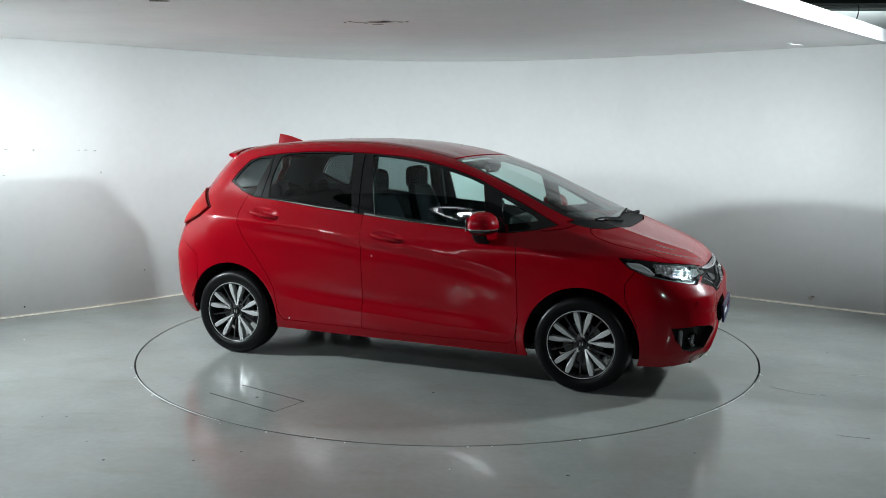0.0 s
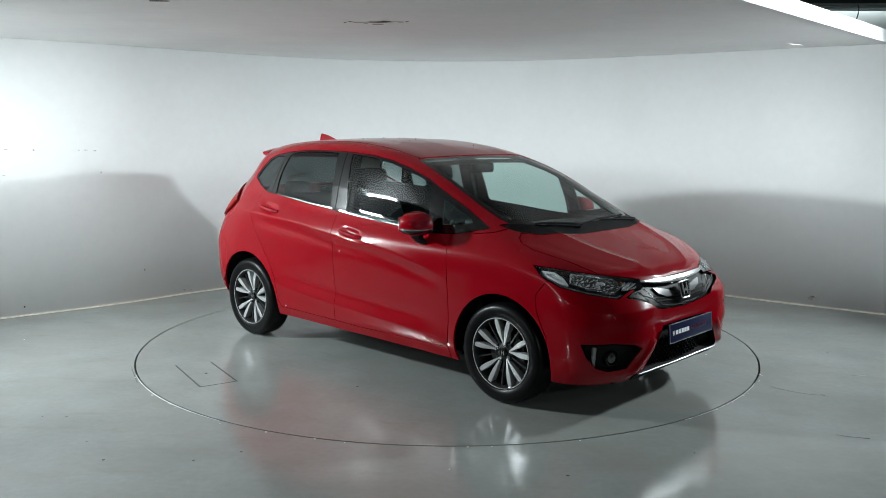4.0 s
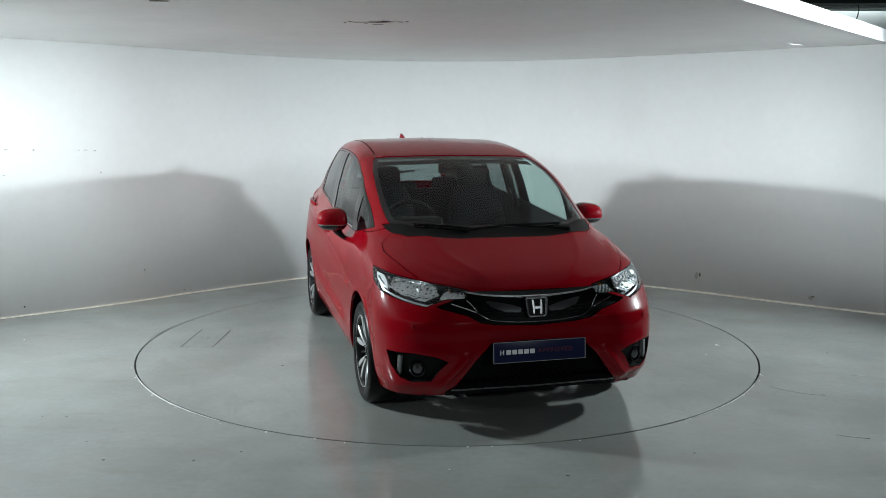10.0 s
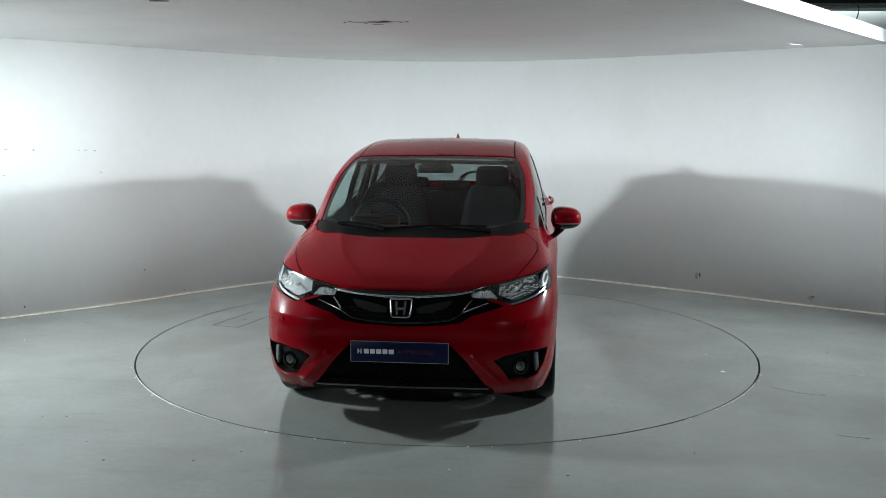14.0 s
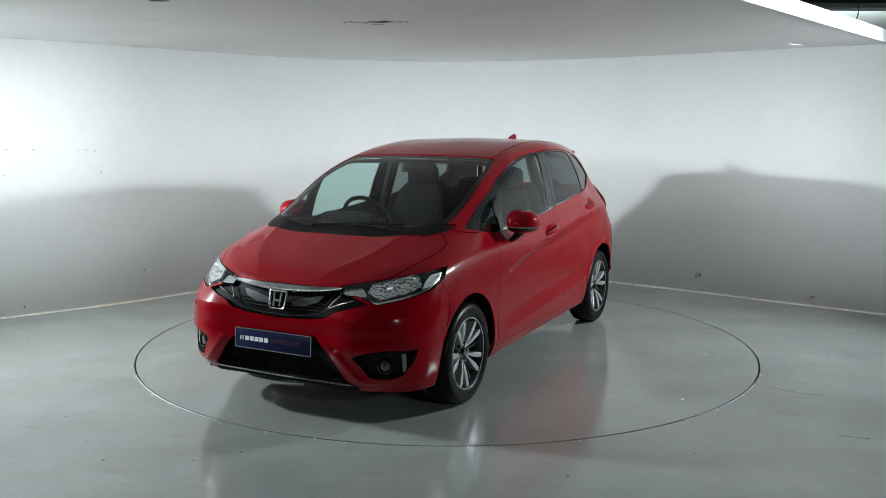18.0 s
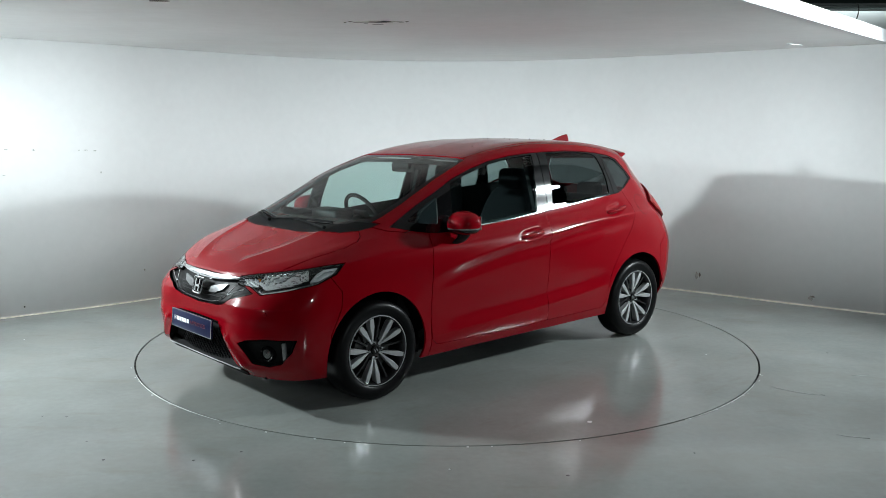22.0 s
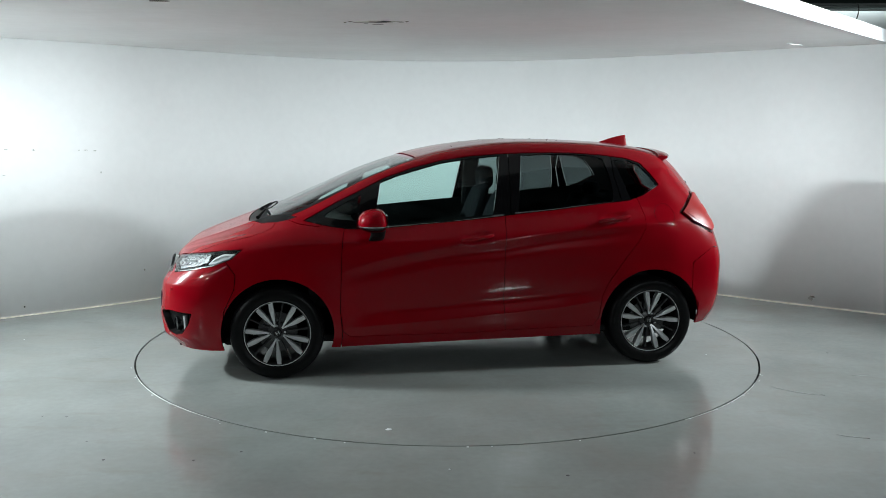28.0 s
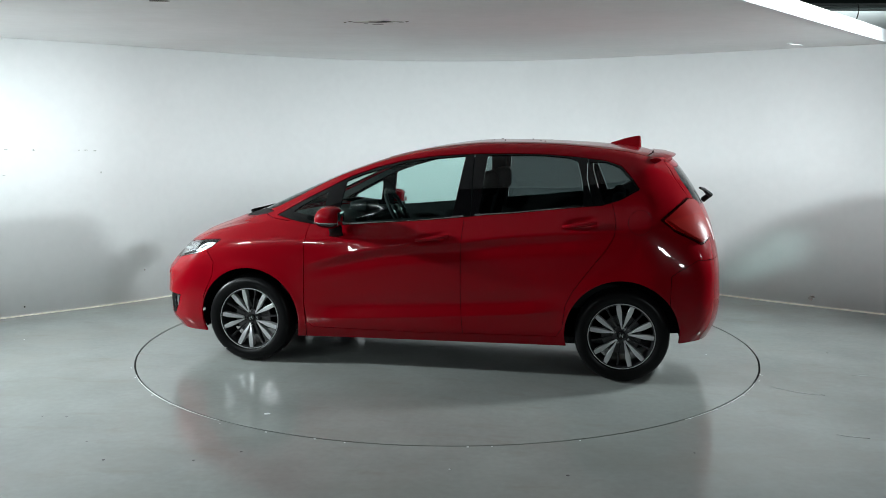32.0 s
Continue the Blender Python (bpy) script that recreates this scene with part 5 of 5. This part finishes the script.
steering()
part("interior_mirror", box_bm(.40, .425, -.125, .125, 1.305, 1.36, .015, 3), M["cabin"], car, "dark interior mirror")
part("camera_pod", box_bm(.30, .45, -.10, .10, 1.325, 1.375, .02, 3), M["cabin"], car, "dark sensor pod behind the windscreen")
for s in (1, -1):
    # inner door cards rise to the window line
    bm = bmesh.new()
    line = [(x, float(spline(KX, BELT_Y, x)) - .045, float(spline(KX, BELT_Z, x)) + .012) for x in [-1.30 + .1 * k for k in range(24)]]
    up = [bm.verts.new((x, s * y, z)) for x, y, z in line]
    dn = [bm.verts.new((x, s * (y - .015), .45)) for x, y, z in line]
    for k in range(len(line) - 1):
        bm.faces.new((up[k], up[k + 1], dn[k + 1], dn[k]))
    part("door_card", bm, M["cabin"], car, "dark inner door trim")
    # belts and inner B-pillar
    part("b_pillar_trim", box_bm(-.33, -.22, -.02, .02, 0, .44, .01, 2, pose(0, s * .695, 1.0, 17 * s, 0, 0)), M["cabin"], car, "dark inner pillar cover")
    part("seat_belt", box_bm(-.29, -.245, -.003, .003, 0, .40, 0, 1, pose(0, s * .672, .98, 17 * s, 0, 0)), M["cloth"], car, "dark seat belt webbing")


def stone_chip(x, y, z, r, parent):
    bm = bmesh.new()
    bmesh.ops.create_uvsphere(bm, u_segments=10, v_segments=6, radius=r)
    for v in bm.verts:
        v.co.y *= 0.35
    part("stone_chip", bm, M["white"], parent, "tiny pale stone chip").location = (x, y, z)


stone_chip(-.138, -.851, .779, .005, front_doors[1])
stone_chip(-.80, -.817, .298, .005, rear_doors[1])

# ---- belt mouldings under the side windows, fuel flap ----
M["belt"] = mat("dark_chrome_trim", (0.48, 0.485, 0.49), 0.2, 0.9)
for k in range(2):
    f = (lambda q: q) if k == 0 else flip
    low = [(.66, .968), (.55, .9735), (.364, .9895), (-.009, 1.0195), (-.195, 1.0375), (-.23, 1.041)]
    q = carve(P["front_surround"], "side", low + [(x, z + .012) for x, z in low[::-1]])
    panel("belt_moulding", shift(f(q), -0.001), M["belt"], front_doors[k], "slim dark chrome moulding", flange=0.004)
    low = [(-.30, 1.0495), (-.381, 1.0585), (-.567, 1.0745), (-.752, 1.0955), (-.937, 1.1155), (-1.00, 1.1215)]
    q = carve(P["rear_surround"], "side", low + [(x, z + .012) for x, z in low[::-1]])
    panel("belt_moulding", shift(f(q), -0.001), M["belt"], rear_doors[k], "slim dark chrome moulding", flange=0.004)


def skin_side(x, z):
    """Half width of the car's flank at a point of its side view."""
    q = SKIN[:, :8 * NV].reshape(-1, 3)
    q = q[(q[:, 1] > .4)]
    d = (q[:, 0] - x) ** 2 + (q[:, 2] - z) ** 2
    k = np.argsort(d)[:6]
    w = 1 / (d[k] + 2e-5)
    return float((q[k, 1] * w).sum() / w.sum())


ring = [(-1.36 + .074 * math.cos(a), skin_side(-1.36 + .074 * math.cos(a), 1.03 + .074 * math.sin(a)) + .0002, 1.03 + .074 * math.sin(a)) for a in [2 * math.pi * k / 40 for k in range(40)]]
part("fuel_flap_joint", tube_bm(ring, .0008, 6, True), M["dark"], car, "dark joint round the fuel flap")

# ---- marks on the turntable, floor, wall and ceiling ----
M["line"] = mat("dark_joint", (0.03, 0.032, 0.034), 0.7)
M["chip"] = mat("bare_plaster", (0.62, 0.60, 0.55), 0.9, grain=0.2, scale=60)
M["chip_dark"] = mat("grey_render", (0.42, 0.40, 0.375), 0.9, grain=0.2, scale=60)
# bare board in the ceiling flakes, painted shade in the wall chips
M["flake_and_shade"] = mat("bare_board_and_chip_shade", (0.17, 0.155, 0.14), 0.9, grain=0.2, scale=60)
M["scuff"] = mat("pale_scuff", (0.62, 0.65, 0.65), 0.5)


def strip(name, a, b, w, material, parent, z=0.0012):
    d = Vector((b[0] - a[0], b[1] - a[1]))
    n = Vector((-d.y, d.x)).normalized() * w / 2
    pts = [(a[0] - n.x, a[1] - n.y), (b[0] - n.x, b[1] - n.y), (b[0] + n.x, b[1] + n.y), (a[0] + n.x, a[1] + n.y)]
    return part(name, prism_bm(pts, -0.004, z), material, parent, smooth=False)


def blot(name, x, y, r, material, parent=None, z=0.0015, seed=1):
    rnd = random.Random(seed)
    pts = [(x + r * rnd.uniform(.6, 1.2) * math.cos(2 * math.pi * k / 9), y + r * rnd.uniform(.5, 1.1) * math.sin(2 * math.pi * k / 9)) for k in range(9)]
    return part(name, prism_bm(pts, -0.004, z), material, parent, smooth=False)


hatch = [(-.285, -1.970), (-.225, -1.740), (-.755, -1.598), (-.845, -1.815)]
for a, b, w in ((0, 1, .003), (1, 2, .010), (0, 3, .010)):
    strip("hatch_joint", hatch[a], hatch[b], w, M["line"], turntable)
for k, (x, y, r) in enumerate(((-.53, -1.775, .011), (.42, -1.283, .009))):
    blot("hatch_bolt", x, y, r, M["speck"], turntable, seed=k)
strip("table_joint", (-.65, -2.20), (-1.04, -2.04), .004, M["line"], turntable)
blot("pale_mark", .66, 1.93, .017, M["scuff"], turntable, seed=5)
FLOOR_SPECKS = [(-2.127, -1.731, .009), (-1.856, -2.121, .006), (-1.672, -2.369, .009), (-1.228, -2.371, .008), (-2.267, -1.723, .006), (-1.023, -2.255, .006), (1.256, -2.245, .007), (.579, -2.541, .009), (2.787, -.246, .010)]
for k, (x, y, r) in enumerate(FLOOR_SPECKS):
    tagged(blot("floor_stain", x, y, r, M["speck"], seed=k + 10), "small dark speck stuck on the floor", "stain", "specks on the floor")
for k, (x, y, r) in enumerate(((.024, -2.472, .006), (-3.219, .054, .006), (-1.239, -1.834, .004), (1.887, -.307, .007))):
    tagged(blot("paint_chip", x, y, r, M["scuff"], seed=k + 40), "small pale chip on the floor", "chip", "chips on the floor")


def edge_wear(a0, a1, w):
    """A thin uneven pale band on the floor's edge round the turntable."""
    rnd = random.Random(int(a0))
    V, F = [], []
    n = 26
    for k in range(n + 1):
        a = radians(a0 + (a1 - a0) * k / n)
        r1 = R_TABLE + .001 + w * math.sin(math.pi * k / n) * rnd.uniform(.4, 1.1) + .001
        for r, z in ((R_TABLE + .0005, -.004), (R_TABLE + .0005, .0012), (r1, .0012), (r1, -.004)):
            V.append((TABLE_X + r * math.cos(a), TABLE_Y + r * math.sin(a), z))
    for k in range(n):
        for q in range(3):
            F.append((4 * k + q, 4 * k + 4 + q, 4 * k + 5 + q, 4 * k + 1 + q))
    return tagged(mesh_ob("edge_wear", V, F, M["scuff"]), "pale worn paint along the turntable joint", "wear", "worn edges of the floor")


edge_wear(206, 236, .006)
edge_wear(306, 330, .005)
worn = random.Random(5)
for k in range(22):
    a = radians(worn.choice((worn.uniform(196, 232), worn.uniform(300, 338), worn.uniform(240, 300))))
    r = R_TABLE + worn.uniform(.004, .02)
    tagged(blot("paint_chip", TABLE_X + r * math.cos(a), TABLE_Y + r * math.sin(a), worn.uniform(.003, .008), M["scuff"], seed=k + 60), "small pale worn chip beside the turntable joint", "chip", "chips on the floor")


def scratch(pts, w):
    V, F = [], []
    n = len(pts)
    for i, (x, y) in enumerate(pts):
        a, b = Vector(pts[max(0, i - 1)]), Vector(pts[min(n - 1, i + 1)])
        t = (b - a).normalized()
        k = w * (1 - abs(2 * i / (n - 1) - 1)) + 0.0006
        V += [(x - t.y * k, y + t.x * k, .0016), (x + t.y * k, y - t.x * k, .0016), (x + t.y * k, y - t.x * k, -.004), (x - t.y * k, y + t.x * k, -.004)]
    for i in range(n - 1):
        for k in range(4):
            F.append((4 * i + k, 4 * i + (k + 1) % 4, 4 * i + 4 + (k + 1) % 4, 4 * i + 4 + k))
    return tagged(mesh_ob("floor_scratch", V, F, M["chip_scratch"]), "faint dark tyre scuff on the floor", "scratch", "scuffs on the floor")


M["chip_scratch"] = mat("tyre_scuff", (0.205, 0.216, 0.208), 0.3)
scratch([(2.065 + .264 * k / 9, -1.099 - .174 * k / 9 - .03 * math.sin(math.pi * k / 9)) for k in range(10)], .006)
scratch([(2.089 + .153 * k / 6, -1.973 - .058 * k / 6) for k in range(7)], .004)
scratch([(2.70 + .1 * k / 4, -.83 - .01 * k / 4) for k in range(5)], .005)


def wall_mark(name, x, y, z, w, h, material, label, seed):
    """An uneven flake on the wall's face at a plan point near its line."""
    rnd = random.Random(seed)
    i = min(range(1, len(WALL) - 1), key=lambda k: (WALL[k][0] - x) ** 2 + (WALL[k][1] - y) ** 2)
    a, b = Vector(WALL[i - 1]), Vector(WALL[i + 1])
    t = (b - a).normalized()
    p = Vector(WALL[i]) + t * ((Vector((x, y)) - Vector(WALL[i])).dot(t))
    pts = [(w / 2 * rnd.uniform(.6, 1.2) * math.cos(2 * math.pi * k / 10), h / 2 * rnd.uniform(.6, 1.2) * math.sin(2 * math.pi * k / 10)) for k in range(10)]
    V = [(p.x + t.x * u + t.y * dd, p.y + t.y * u - t.x * dd, z + v) for dd in (.004, -.01) for u, v in pts]
    F = [tuple(range(10)), tuple(range(19, 9, -1))] + [(k, 10 + k, 10 + (k + 1) % 10, (k + 1) % 10) for k in range(10)]
    return tagged(mesh_ob(name, V, F, material), label, "chip", "chips in the wall paint")


# the darker flake of each pair is the dent's shade as colour
wall_mark("wall_chip", 2.512, 2.141, .172, .035, .075, M["chip_dark"], "grey chipped patch low on the white wall", 1)
wall_mark("wall_chip", 2.535, 2.12, .182, .022, .05, M["flake_and_shade"], "dark side of a chipped patch on the white wall, shade in colour", 2)
wall_mark("wall_chip", 3.375, 1.467, .078, .045, .045, M["chip_dark"], "grey chipped patch low on the white wall", 3)
wall_mark("wall_chip", 3.39, 1.455, .092, .045, .014, M["flake_and_shade"], "dark side of a chipped patch on the white wall, shade in colour", 4)
wall_mark("wall_chip", -2.84, 1.645, .291, .014, .02, M["chip_dark"], "small chip in the white wall", 5)
wall_mark("wall_chip", -2.835, 1.65, .299, .014, .012, M["fascia"], "small pale chip in the white wall", 6)
wall_mark("wall_chip", -3.629, .919, .08, .016, .016, M["speck"], "small dark chip in the white wall", 7)
for k, (x, y, z, w, h) in enumerate(((-3.68, .87, 1.427, .03, .012), (-3.52, 1.02, 1.419, .02, .02), (-3.20, 1.31, 1.414, .035, .010), (-3.145, 1.365, 1.408, .03, .014), (-3.11, 1.395, 1.215, .012, .018), (-3.70, .855, 1.211, .03, .006), (-3.24, 1.27, 1.414, .02, .008), (-2.55, 1.93, .045, .03, .012), (-2.50, 1.98, .04, .02, .01))):
    wall_mark("wall_scuff", x, y, z, w, h, mat("scuff_grey", (0.60, 0.60, 0.58), 0.8) if k == 0 else bpy.data.materials["scuff_grey"], "faint grey scuff on the white wall", 20 + k)


def ceiling_mark(x, y, w, d, material, seed, name="ceiling_flake"):
    rnd = random.Random(seed)
    pts = [(x + w / 2 * rnd.uniform(.4, 1.2) * math.cos(2 * math.pi * k / 12), y + d / 2 * rnd.uniform(.4, 1.2) * math.sin(2 * math.pi * k / 12)) for k in range(12)]
    return tagged(part(name, prism_bm(pts, CEIL - .004, CEIL + .01), material, smooth=False), "flaked patch in the ceiling paint", "flake", "flaws in the ceiling paint")


ceiling_mark(-.46, -.295, .30, .11, M["chip"], 3)
ceiling_mark(-.47, -.31, .21, .05, M["flake_and_shade"], 4).location.z = -.003
ceiling_mark(-.44, -.33, .13, .022, M["speck"], 8).location.z = -.006
for k, (x, y, w, d) in enumerate(((-.60, -.27, .07, .025), (-.66, -.30, .03, .012), (-.56, -.22, .035, .014), (-.48, -.16, .09, .014), (-.31, -.29, .05, .016), (-.27, -.31, .02, .012), (-.70, -.25, .02, .012), (-1.66, -1.27, .12, .03))):
    ceiling_mark(x, y, w, d, M["flake_and_shade"], 10 + k)


# thin white prism on the ceiling's underside
def slot():
    d = Vector((3.08 - 2.91, 1.30 - 1.156)).normalized()
    n = Vector((-d.y, d.x)) * .010
    a, b = Vector((2.915, 1.16)), Vector((3.08, 1.30))
    return tagged(part("ceiling_strip", prism_bm([tuple(a - n), tuple(b - n), tuple(b + n), tuple(a + n)], CEIL - .006, CEIL + .01), M["fascia"], smooth=False), "short white strip on the ceiling", "strip")


slot()

# ---- beams and cable in the hall beyond ----
for k, (y, z) in enumerate(((5.2, 3.24), (6.4, 3.37), (7.6, 3.484))):
    b = part("steel_beam", box_bm(-2, 10.8, y, y + .10, z, z + .16, .01), M["steel"], smooth=False)
    tagged(b, "dark green steel roof beam", "beam", "beams of the hall roof")
    for dz in (0, .14):
        part("flange", box_bm(-2, 10.8, y - .06, y + .16, z + dz - .012, z + dz + .012), M["steel"], b, smooth=False)
cable = [(5.35 + .02 * math.sin(k * .5), 5.25, 3.25 - .032 * k) for k in range(8)]
tagged(part("cable", tube_bm(cable, .008, 8), M["speck"]), "thin dark hanging cable", "cable")


def tube_light(a, b):
    """A long fluorescent batten hung under the hall roof."""
    t = thing("tube_light", "long white fluorescent batten hung in the hall", "lamp")
    part("tube", tube_bm([a, b], 0.022, 10), glow_mat("tube_glow", (0.92, 0.97, 1.0), 14.0), t, "glowing white tube")
    up = lambda p, d: (p[0], p[1], p[2] + d)
    part("batten", tube_bm([up(a, .05), up(b, .05)], 0.03, 4), M["fascia"], t, "white batten")
    for p in (a, b):
        part("hanger", tube_bm([up(p, .05), (p[0], p[1], 4.6)], 0.006, 6), M["speck"], t)


tube_light((-5.2, -3.4, 2.5), (-2.6, -6.8, 2.5))


def motions():
    rows = []
    t = 0.0
    while t < 32.01:
        rows.append((t, pose(0, 0, 0, 0, 0, TURN0 + TURN_RATE * t) @ Matrix.Translation((*CAR_OFF, 0))))
        t += 2.0
    walk(car, rows)
    walk(turntable, [(t, pose(TABLE_X, TABLE_Y, 0, 0, 0, TURN0 + TURN_RATE * t)) for t, m in rows])


motions()
